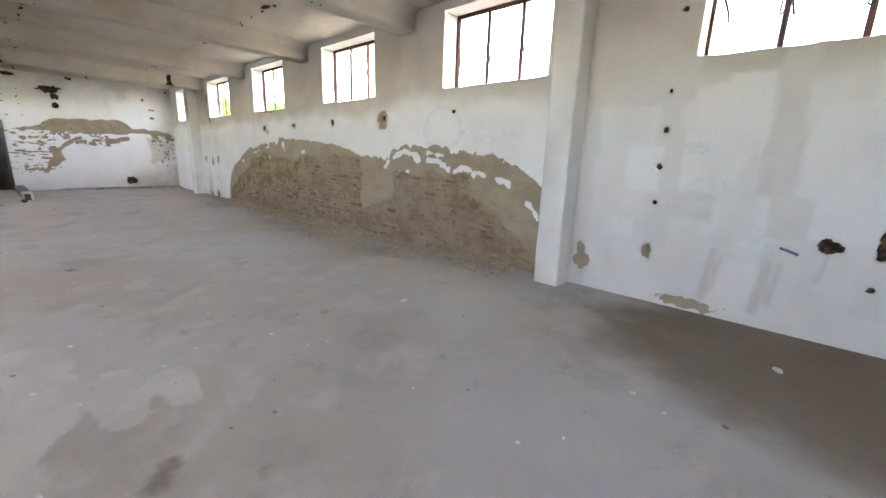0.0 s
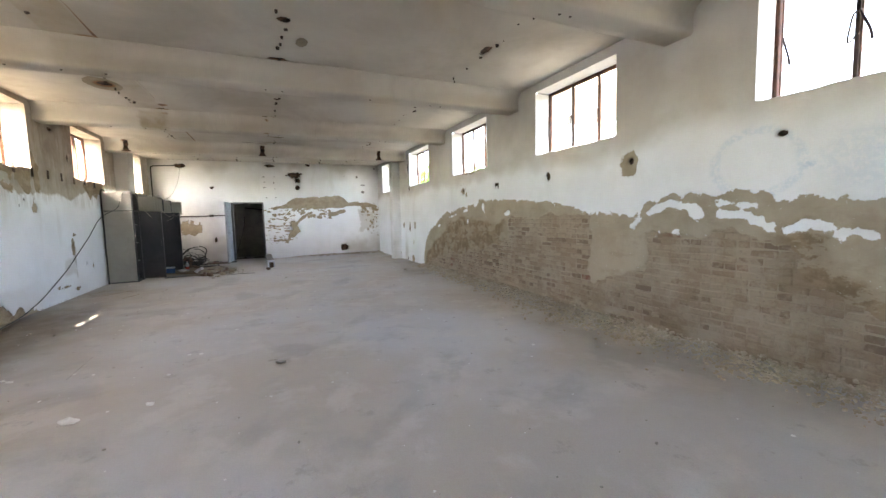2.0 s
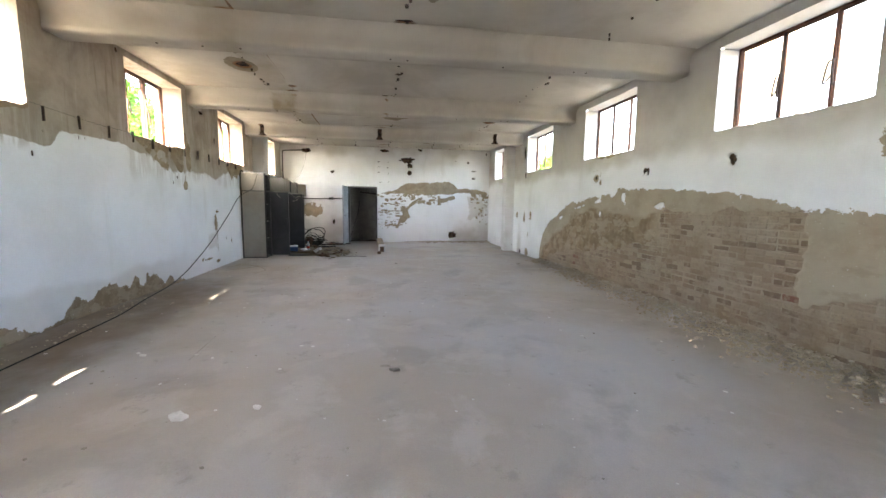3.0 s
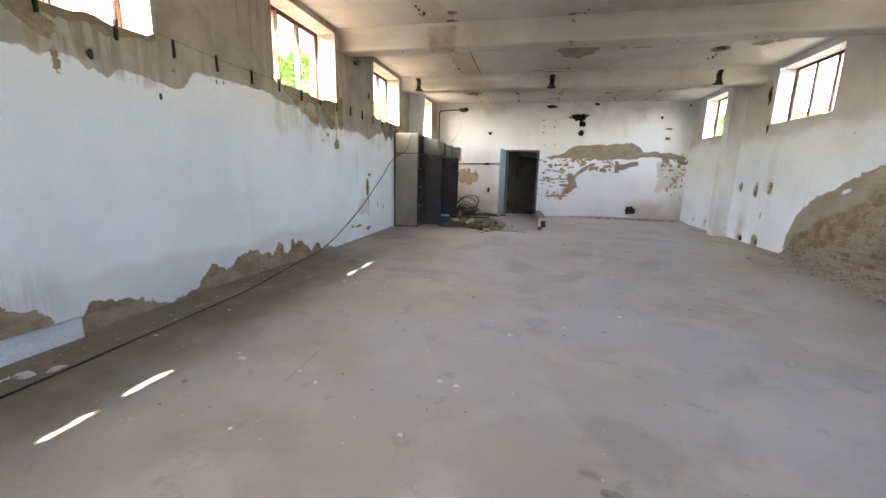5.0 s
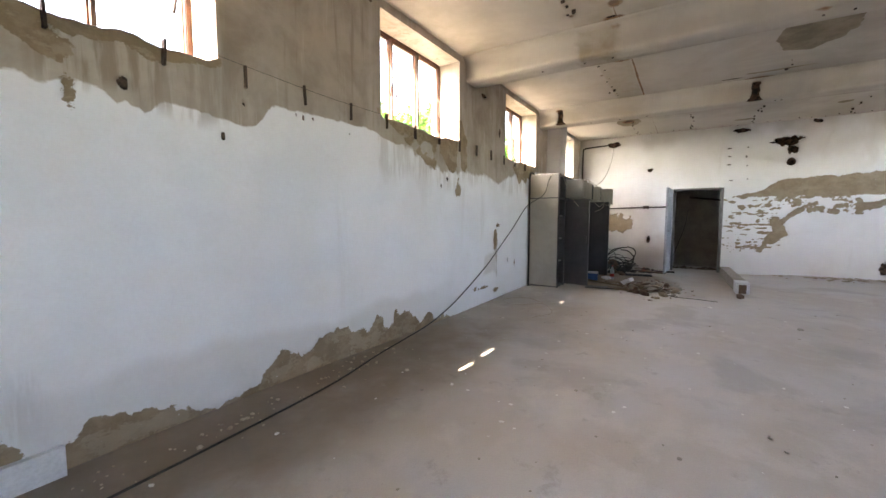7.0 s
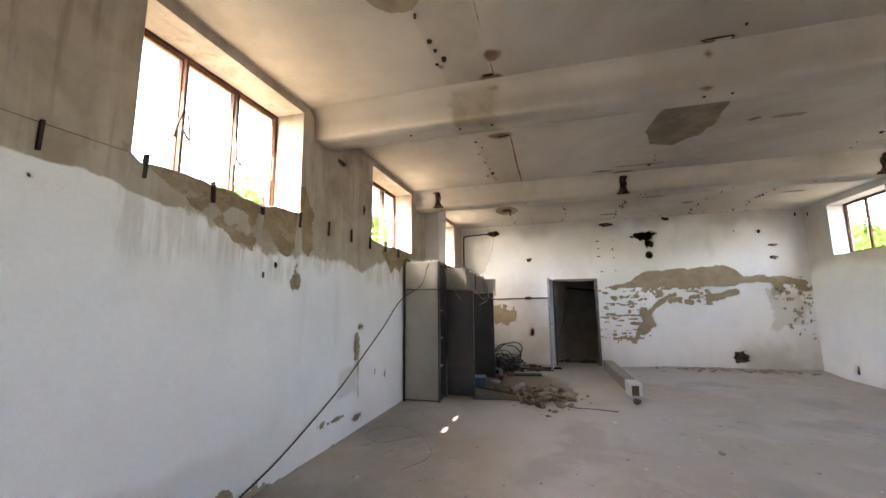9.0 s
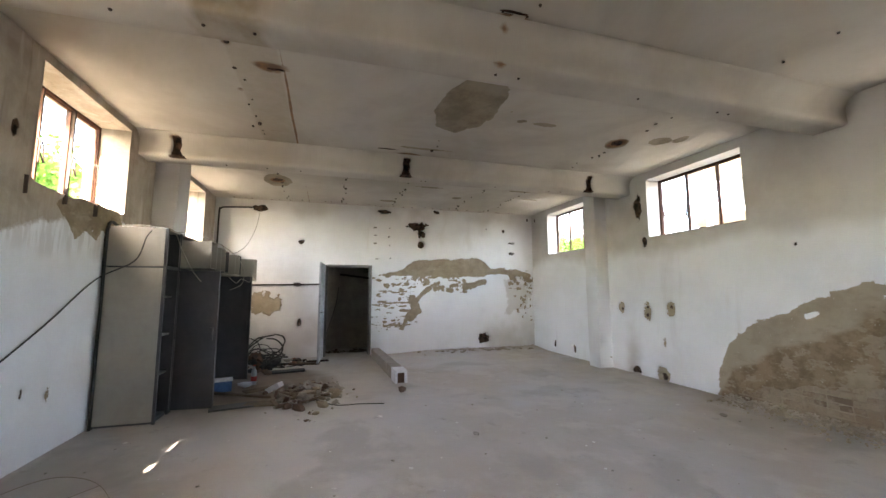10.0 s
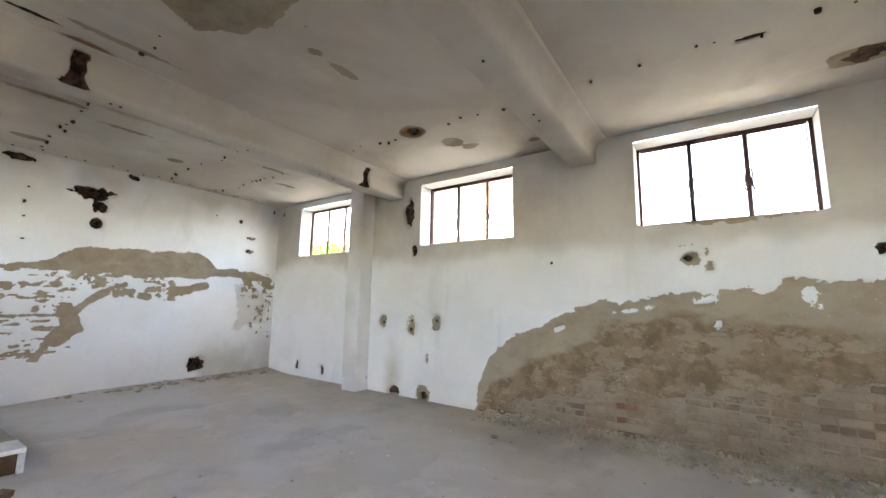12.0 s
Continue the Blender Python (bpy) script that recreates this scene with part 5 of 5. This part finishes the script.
# ---- the long black cable ----
tagged(mesh_object("black_cable", tube([(-2.6, -2.78, 0.014), (-4.2, -2.84, 0.014), (-5.6, -2.82, 0.014), (-6.47, -2.835, 0.014), (-7.06, -2.86, 0.014), (-7.62, -2.885, 0.014), (-8.51, -2.95, 0.014), (-9.3, -3.10, 0.016),
                                        (-10.2, -3.22, 0.03), (-10.65, -3.245, 0.10), (-11.11, -3.245, 0.24), (-11.95, -3.245, 0.58), (-12.43, -3.245, 0.83), (-13.09, -3.245, 1.18), (-13.75, -3.22, 1.60), (-13.92, -2.95, 1.82), (-13.915, -2.85, 2.10), (-14.0, -2.8, 2.225)], 0.0075, 8), BLACK, True),
       "long black cable from the floor up to the cabinet", "cable")
tagged(mesh_object("thin_wire", tube([(-11.5, -2.30, 0.006), (-11.9, -2.15, 0.006), (-12.5, -2.50, 0.006), (-12.7, -2.9, 0.006), (-12.35, -3.10, 0.006), (-12.1, -2.8, 0.006), (-12.45, -2.45, 0.006)], 0.0016, 6), WOOD, True),
       "thin rusty wire curled on the floor by the wall", "wire")

tagged(mesh_object("conduit", tube([(-13.925, -3.235, 0.0), (-13.93, -3.235, 0.5), (-13.915, -3.235, 0.9), (-13.93, -3.235, 1.3), (-13.925, -3.235, 2.18), (-14.05, -3.2, 2.235)], 0.017, 8), BLACK, True), "black conduit up the wall beside the cabinet", "conduit")

# ---- iron brackets along the south wall ----
bracket = None
for k in range(-6, 12):
    x = -8.07 - 0.515 * k
    if -13.9 < x < -4.9:
        m = pose(x, YL + 0.004, 2.29 + 0.012 * math.sin(k * 2.7), 0, 4 * math.sin(k * 1.7), 0)
        if bracket is None:
            bm = box(-0.008, 0.008, -0.03, 0.010, -0.002, 0.155, 0.003)
            bracket = mesh_object("wall_bracket", bm, DARK_RUST)
            tagged(bracket, "rusty flat iron bracket stub set in the wall", "bracket", "wall brackets")
            bracket.matrix_basis = m
        else:
            copy_thing(bracket, m)
for z, x0 in ((2.415, -7.9),):
    tagged(mesh_object("wall_wire", tube([(x0, YL + 0.012, z + 0.03), (-8.8, YL + 0.012, z), (-9.5, YL + 0.012, z + 0.01)], 0.0018, 5), BLACK), "thin slack wire along the wall", "wire", "wall wires")

# ---- low painted board at the foot of the south wall ----
tagged(mesh_object("skirting_board", box(-6.985, -5.45, YL + 0.003, YL + 0.045, 0.0, 0.185, 0.006), PALE), "pale blue-white painted board end on the floor by the wall", "board")

# ---- post lying by the doorway ----
post = empty("concrete_post", (-15.12, 0.345, 0.0), 182)
tagged(post, "concrete post lying on the floor with a white painted end", "post")
part("shaft", box(0.34, 2.74, -0.095, 0.095, 0.0, 0.20, 0.012), CONCRETE, post)
cap = box(0.0, 0.338, -0.10, 0.10, 0.165, 0.204, 0.006)
box(0.0, 0.338, -0.10, -0.06, 0.0, 0.163, 0.006, cap)
box(0.0, 0.338, 0.06, 0.10, 0.0, 0.163, 0.006, cap)
part("white_end", cap, PALE, post, "white painted hollow end")
part("end_filling", box(0.03, 0.336, -0.058, 0.058, 0.0, 0.16, 0.006), SCRAP, post, "dark brown broken filling")

# ---- rubble pile and scrap ----
rng = random.Random(5)
pile = empty("rubble_pile", (-14.75, -1.08, 0))
tagged(pile, "heap of broken plaster, brick and stone on the floor", "rubble")
lumps = []
for k in range(8):
    me = bpy.data.meshes.new("lump")
    bm = stone(rng, 1.0, (0.45, 0.6, 0.8, 0.3)[k % 4])
    bm.to_mesh(me)
    bm.free()
    me.materials.append((STONE, CONCRETE, CONCRETE, SCRAP, STONE, SCRAP, CONCRETE, SCRAP)[k])
    lumps.append(me)
for k in range(235):
    ang, far = rng.uniform(0, 2 * math.pi), min(abs(rng.gauss(0, 0.40)), 0.95)
    size = rng.choice((0.05, 0.07, 0.09, 0.11, 0.14, 0.18)) * (1.0 if far < 0.6 else 0.5)
    ob = new("lump", lumps[k % 8])
    ob.parent = pile
    ob.matrix_basis = pose(math.cos(ang) * far * 1.25, math.sin(ang) * far * 0.80, size * 0.18 + max(0, 0.17 - far * 0.3) * rng.random(), rng.uniform(-25, 25), rng.uniform(-25, 25), rng.uniform(0, 360)) @ Matrix.Scale(size, 4)
for x, y, a, long, mat in ((-14.35, -1.45, 20, 0.32, WOOD), (-15.0, -0.85, -30, 0.45, WOOD), (-14.55, -0.75, 70, 0.30, CONCRETE)):
    ob = tagged(mesh_object("scrap_stick", box(-long / 2, long / 2, -0.03, 0.03, 0.0, 0.03, 0.005), mat), "short broken stick lying by the rubble", "stick", "scrap sticks")
    ob.matrix_basis = pose(x, y, 0.01, 0, 3, a)
tagged(mesh_object("rubble_wire", tube([(-14.3, -0.95, 0.05), (-14.12, -0.70, 0.012), (-14.1, -0.4, 0.008), (-14.03, -0.08, 0.008)], 0.006, 6), BLACK, True), "bent rusty wire sticking out of the rubble", "wire")
ob = tagged(mesh_object("white_brick", box(-0.115, 0.115, -0.06, 0.06, 0, 0.07, 0.006), PALE), "white painted brick tilted against the rubble", "brick")
ob.matrix_basis = pose(-15.05, -1.53, 0.05, 0, -28, 60)
ob = tagged(mesh_object("stone_chunk", merge(None, stone(random.Random(3), 0.13, 0.9)), SCRAP), "small broken brick chunk near the post", "brick chunk")
ob.matrix_basis = pose(-14.56, 0.25, 0.04)
for x, y, a, w, d, mat, text in ((-14.42, -1.95, 12, 0.55, 0.22, CAB_DARK, "dark sheet metal offcut flat on the floor"), (-14.45, -1.62, -8, 0.42, 0.20, WOOD, "dusty board offcut flat on the floor"), (-15.3, -1.75, 30, 0.5, 0.16, WOOD, "dusty board offcut flat on the floor"), (-16.9, -1.55, 5, 0.5, 0.22, CAB_LIGHT, "grey sheet metal offcut flat on the floor")):
    ob = tagged(mesh_object("board_offcut", box(-w / 2, w / 2, -d / 2, d / 2, 0, 0.022, 0.004), mat), text, "board", "floor offcuts")
    ob.matrix_basis = pose(x, y, 0.003, 0, 0, a + 90)

bucket = empty("plastic_tub", (-15.40, -2.30, 0), 12)
tagged(bucket, "blue plastic tub with a white lid beside the cabinets", "tub")
part("tub", box(-0.085, 0.085, -0.12, 0.12, 0, 0.15, 0.018), BLUE, bucket)
part("lid", box(-0.095, 0.095, -0.13, 0.13, 0.152, 0.182, 0.012), WHITE, bucket, "dirty white lid")
ob = tagged(mesh_object("plastic_bag", merge(None, stone(random.Random(8), 0.22, 0.6)), WHITE, True), "crumpled white plastic bag on the floor", "bag")
ob.matrix_basis = pose(-15.55, -2.02, 0.05)
bottle = empty("plastic_bottle", (-15.72, -1.93, 0))
tagged(bottle, "milky plastic bottle with a red label", "bottle")
part("body", lathe([(0.03, 0), (0.042, 0.01), (0.042, 0.19), (0.03, 0.235), (0.014, 0.26), (0.014, 0.285)], 16), CLEAR_PLASTIC, bottle, "", True)
part("label", lathe([(0.0425, 0.06), (0.0435, 0.062), (0.0435, 0.13), (0.0425, 0.132)], 16), RED, bottle, "red paper label", True)
part("cap", lathe([(0.016, 0.286), (0.016, 0.305), (0.012, 0.308)], 12), RED, bottle, "red screw cap")

# ---- heap of cable coils in the corner ----
coil = empty("cable_heap", (-17.50, -2.15, 0))
tagged(coil, "tangled heap of black cable coils by the end wall", "cable heap")
rng = random.Random(21)
for k in range(13):
    r, tilt, yaw = rng.uniform(0.2, 0.42), rng.uniform(10, 85) if k < 8 else rng.uniform(0, 14), rng.uniform(-50, 50)
    ring = [(r * math.cos(a) * rng.uniform(0.94, 1.06), r * math.sin(a) * rng.uniform(0.94, 1.06), rng.uniform(-0.03, 0.03)) for a in (2 * math.pi * j / 14 for j in range(15))]
    bm = tube(ring, rng.choice((0.009, 0.012, 0.015)), 6, None, 3)
    bm.transform(pose(rng.uniform(-0.15, 0.15), rng.uniform(-0.2, 0.25), 0, 0, -tilt, yaw))
    low = min(v.co.z for v in bm.verts)
    bm.transform(Matrix.Translation((0, 0, -low + (0.0 if k < 8 else 0.03 * (k - 8)))))
    part("coil", bm, BLACK, coil, "", True)
for k in range(5):
    pts = [(-17.4 + rng.uniform(-0.2, 0.3), -1.9 + 0.22 * j + rng.uniform(-0.05, 0.05), 0.012) for j in range(4)]
    tagged(mesh_object("cable_scrap", tube([(x + rng.uniform(-0.2, 0.2), y, z) for x, y, z in pts], 0.012, 6), BLACK, True), "scrap of black cable along the floor", "cable", "cable scraps")
for k in range(9):
    ob = tagged(mesh_object("wall_foot_scrap", merge(None, stone(rng, rng.uniform(0.08, 0.2), 0.5)), rng.choice((DARK_RUST, WOOD, CONCRETE, BRICK_RED))), "dark scrap lump at the foot of the end wall", "scrap", "end wall scraps")
    ob.matrix_basis = pose(rng.uniform(-17.95, -17.3), rng.uniform(-1.7, -1.15), 0.03)

junk = empty("junk_heap", (-17.0, -2.15, 0))
tagged(junk, "low heap of sooty scrap and cable ends behind the cabinets", "junk heap")
for k in range(34):
    lump = stone(rng, rng.uniform(0.10, 0.26), rng.choice((0.35, 0.5, 0.8)))
    far, ang = abs(rng.gauss(0, 0.34)), rng.uniform(0, 2 * math.pi)
    lump.transform(pose(far * math.cos(ang) * 0.8, far * math.sin(ang), max(0.03, 0.30 - far * 0.55) * rng.random() + 0.02, rng.uniform(-30, 30), rng.uniform(-30, 30), rng.uniform(0, 360)))
    part("scrap_piece", lump, rng.choice((BLACK, CAB_INNER, SCRAP, DARK_RUST)), junk)
for k, (x, y, turn, long, wide, mat) in enumerate([(-16.6, -1.55, 100, 0.7, 0.20, CAB_INNER), (-17.35, -1.25, 80, 0.6, 0.16, SCRAP), (-17.6, -1.0, 95, 0.45, 0.10, DARK_RUST), (-15.0, -1.98, 60, 0.95, 0.05, WOOD)]):
    ob = tagged(mesh_object("board_offcut", box(-long / 2, long / 2, -wide / 2, wide / 2, 0, 0.03, 0.004), mat), "dark dusty offcut flat on the floor", "board", "floor offcuts")
    ob.matrix_basis = pose(x, y, 0.004, 0, 0, turn)

# ---- conduits on the end wall ----
XW = XF + 0.022
tagged(mesh_object("conduit", tube([(XW, -3.19, 2.20), (XW, -3.19, 3.22), (XW, -3.15, 3.33), (XW, -3.05, 3.36), (XW, -2.50, 3.385)], 0.018, 8), BLACK, True), "black conduit up the corner of the end wall", "conduit")
tagged(mesh_object("conduit", tube([(XW, -3.22, 1.625), (XW, -1.58, 1.645)], 0.016, 8), DARK_RUST, True), "rusty conduit along the end wall", "conduit")
tagged(mesh_object("conduit", tube([(XW, -1.46, 1.65), (XW, -1.02, 1.655)], 0.016, 8), DARK_RUST, True), "rusty conduit along the end wall", "conduit")
for y in (-1.56, -1.47):
    tagged(mesh_object("pipe_clip", box(XF + 0.002, XF + 0.05, y - 0.025, y + 0.025, 1.61, 1.69, 0.006), DARK_RUST), "rusty pipe socket on the end wall", "pipe clip", "pipe clips")
tagged(mesh_object("hanging_wire", tube([(XF + 0.02, -2.36, 3.33), (-17.9, -2.38, 2.85), (-17.0, -2.40, 2.35), (-15.9, -2.42, 2.10), (-15.5, -2.45, 2.215)], 0.005, 6), METAL, True), "thin pale wire hanging from the end wall to the cabinets", "wire")
for y, z, w in ((3.93, 2.78, 0.10), (3.93, 2.50, 0.08)):
    tagged(mesh_object("pipe_stub", box(XF - 0.02, XF + 0.07, y - w / 2, y + w / 2, z - 0.018, z + 0.018, 0.004), METAL), "cut metal pipe stub in the end wall", "pipe stub", "pipe stubs")
tagged(mesh_object("plastic_peg", tube([(-0.33, YR - 0.001, 0.765), (-0.20, YR - 0.012, 0.725)], 0.013, 6), BLUE), "short blue plastic peg stuck to the wall", "peg")

# ---- plug holes and dowels in the ceiling ----
rng = random.Random(11)
bm = bmesh.new()


def dowel(x, y, z, r, drop):
    own = lathe([(r, 0), (r * 0.8, -drop)], 7)
    own.transform(Matrix.Translation((x, y, z)))
    merge(bm, own)


for row, lo, hi in ((-1.735, -17.9, -3), (0.62, -17.9, -3), (3.13, -17.9, -3), (-0.55, -17.9, -15.2), (2.2, -17.9, -15.2)):
    x = lo
    while x < hi:
        if not any(b - 0.55 < x < b + 0.15 for b in BEAMS) and not (row == 0.62 and -13.4 < x < -12.0):
            dowel(x, row + rng.gauss(0, 0.03), ZC + 0.004, rng.choice((0.012, 0.017, 0.024)), rng.choice((0.010, 0.02, 0.035)))
        x += rng.choice((0.12, 0.2, 0.30, 0.42))
for b in BEAMS[:5]:
    for y in (-1.73, -1.33, 0.63, 0.5, 3.1, 2.95, -2.3, 1.9):
        dowel(b - 0.17, y + rng.gauss(0, 0.05), BEAM_BOTTOM + 0.004, 0.014, 0.012)
for y in np.arange(-2.9, 4.3, 0.24):
    dowel(XF + 0.05 + rng.uniform(0, 0.2), y + rng.gauss(0, 0.05), ZC + 0.004, 0.014, 0.015)
tagged(mesh_object("ceiling_dowels", bm, DARK_RUST), "rusty dowel stubs in rows under the ceiling", "dowels", kind="stuff")

# ---- crumbled mortar along the foot of the brick wall, flakes on the floor ----


def scatter(name, count, spot, size, flat, material, label, seed):
    """Many small lumps in one mesh. spot(rng): the place of one; size(rng): its breadth."""
    rng = random.Random(seed)
    shapes = []
    for _ in range(10):
        own = stone(rng, 1.0, flat)
        own.verts.index_update()
        shapes.append((np.array([v.co[:] for v in own.verts]), [tuple(v.index for v in f.verts) for f in own.faces]))
        own.free()
    verts, faces = [], []
    for k in range(count):
        co, fs = shapes[k % 10]
        x, y, z = spot(rng)
        s, a = size(rng), rng.uniform(0, 2 * math.pi)
        rot = np.array([[math.cos(a), -math.sin(a), 0], [math.sin(a), math.cos(a), 0], [0, 0, 1]])
        base = sum(len(v) for v in verts) if k == 0 else base + len(verts[-1])
        verts.append(co @ rot.T * s + (x, y, z + s * flat * 0.25))
        faces += [tuple(i + base for i in f) for f in fs]
    me = bpy.data.meshes.new(name)
    me.from_pydata(np.concatenate(verts), [], faces)
    me.materials.append(material)
    return tagged(new(name, me), label, "debris", kind="stuff")


def foot_spot(rng):
    x = rng.uniform(-12.9, -2.9)
    reach = 0.30 + 0.22 * (0.5 + 0.5 * math.sin(x * 1.7)) + (0.25 if -9 < x < -4 else 0)
    y = YR - 0.02 - abs(rng.gauss(0, 0.45)) * reach
    return x, y, max(0, 0.075 - (YR - y) * 0.20) * rng.random()


scatter("fallen_mortar", 6400, foot_spot, lambda r: r.choice((0.014, 0.02, 0.026, 0.032, 0.042, 0.055)) * r.uniform(0.7, 1.2), 0.7, STONE_REST, "crumbled mortar and brick chips along the wall foot", 31)
scatter("end_wall_dirt", 420, lambda r: (XF + 0.03 + abs(r.gauss(0, 0.16)), r.triangular(1.0, 4.5, 3.6), 0.02), lambda r: r.choice((0.02, 0.03, 0.05, 0.08, 0.12)), 0.45, STONE, "dirt and chips along the foot of the end wall", 32)
scatter("threshold_dirt", 160, lambda r: (-18.75 - abs(r.gauss(0, 0.25)), r.uniform(-0.9, 0.15), 0.0), lambda r: r.choice((0.02, 0.03, 0.05, 0.09)), 0.4, SCRAP, "dark dirt and chips on the floor behind the doorway", 36)
scatter("south_wall_dirt", 300, lambda r: (r.uniform(-9.6, -4.5), YL + 0.03 + abs(r.gauss(0, 0.16)), 0.005), lambda r: r.choice((0.010, 0.014, 0.02, 0.035)), 0.6, STONE_REST, "crumbs of plaster along the wall foot", 33)
scatter("paint_flakes", 330, lambda r: (r.uniform(-13.5, 0.5), r.triangular(-3.2, 4.3, -2.4), 0.004), lambda r: r.choice((0.010, 0.012, 0.016, 0.022, 0.035)), 0.14, FLAKE, "small white paint flakes strewn over the floor", 34)
scatter("dark_crumbs", 260, lambda r: (r.uniform(-14, 0.5), r.uniform(-3.1, 4.2), 0.003), lambda r: r.choice((0.010, 0.014, 0.02, 0.03)), 0.4, CONCRETE, "dark crumbs strewn over the floor", 35)
rng = random.Random(44)
for x, y, s, high in [(-5.85, -1.04, 0.19, 0.006), (-5.90, -0.56, 0.09, 0.006), (-7.10, -1.97, 0.06, 0.005), (-7.04, -1.90, 0.08, 0.005), (-6.50, -3.03, 0.16, 0.006), (-6.60, -2.93, 0.14, 0.006), (-6.42, -3.10, 0.12, 0.006), (-7.97, -0.09, 0.05, 0.006),
                      (-3.07, 2.62, 0.08, 0.006), (-0.17, 3.67, 0.12, 0.006), (-0.98, 1.87, 0.03, 0.008), (-12.65, 0.67, 0.11, 0.012), (-13.5, -0.2, 0.08, 0.008), (-6.40, 0.42, 0.10, 0.02), (-12.36, 3.7, 0.14, 0.015)]:
    own = bmesh.new()
    ring = [own.verts.new((s / 2 * math.cos(a) * rng.uniform(0.6, 1.2), s / 2 * 0.6 * math.sin(a) * rng.uniform(0.6, 1.2), rng.uniform(0.6, 1.0) * high)) for a in (2 * math.pi * j / 9 for j in range(9))]
    top = own.faces.new(ring)
    ext = bmesh.ops.extrude_face_region(own, geom=[top])
    for v in ext["geom"]:
        if isinstance(v, bmesh.types.BMVert):
            v.co.z = 0.0
    ob = tagged(mesh_object("fallen_flake", own, FLAKE if high < 0.01 else CONCRETE), "thin piece of fallen paint and plaster on the floor", "flake", "fallen flakes")
    ob.matrix_basis = pose(x, y, 0.003, 0, 0, rng.uniform(0, 180))

# ---- bricks of the north wall ----
rng = random.Random(77)


def brick_mesh(long, kind):
    own = bmesh.new()
    bmesh.ops.create_cube(own, size=1)
    for v in own.verts:
        v.co = Vector((v.co.x * long + rng.uniform(-0.010, 0.010), v.co.y * 0.05, v.co.z * 0.062 + rng.uniform(-0.006, 0.006)))
    bmesh.ops.bevel(own, geom=[e for e in own.edges if e.verts[0].co.y < 0 or e.verts[1].co.y < 0], offset=0.007, segments=1, affect="EDGES")
    me = bpy.data.meshes.new(kind)
    own.to_mesh(me)
    own.free()
    me.materials.append(BRICK)
    return me


STRETCHERS, HEADERS = [brick_mesh(0.222, "brick") for _ in range(6)], [brick_mesh(0.106, "brick") for _ in range(4)]
rest_v, rest_f, base, placed = [], [], 0, 0
rows = []
for course in range(20):
    z = 0.045 + course * 0.075
    header = course % 3 == 2
    stepx = 0.116 if header else 0.232
    x = -13.0 + (0.058 if header else 0.116 * (course % 2))
    while x < -2.75:
        sd = float(brick_zone(np.array([x]), np.array([z]))[0])
        if sd > -0.10:
            near = -6.1 < x < -3.2
            rows.append((near, x, z, header))
        x += stepx
for near, x, z, header in rows:
    me = rng.choice(HEADERS if header else STRETCHERS)
    m = pose(x + rng.uniform(-0.003, 0.003), YR + 0.055 + rng.uniform(-0.003, 0.005), z + rng.uniform(-0.004, 0.004), rng.uniform(-0.8, 0.8), rng.uniform(-1.4, 1.4), rng.uniform(-0.8, 0.8))
    if near and placed < 300:
        ob = new("brick", me)
        ob.parent = wall_north
        ob.matrix_basis = m
        placed += 1
    else:
        co = np.array([(m @ v.co)[:] for v in me.vertices])
        rest_f += [tuple(i + base for i in p.vertices) for p in me.polygons]
        rest_v.append(co)
        base += len(co)
me = bpy.data.meshes.new("bricks")
me.from_pydata(np.concatenate(rest_v), [], rest_f)
me.materials.append(BRICK_REST)
rest = new("bricks", me)
rest.parent = wall_north
tagged(rest, "dusty bare bricks", kind="stuff")
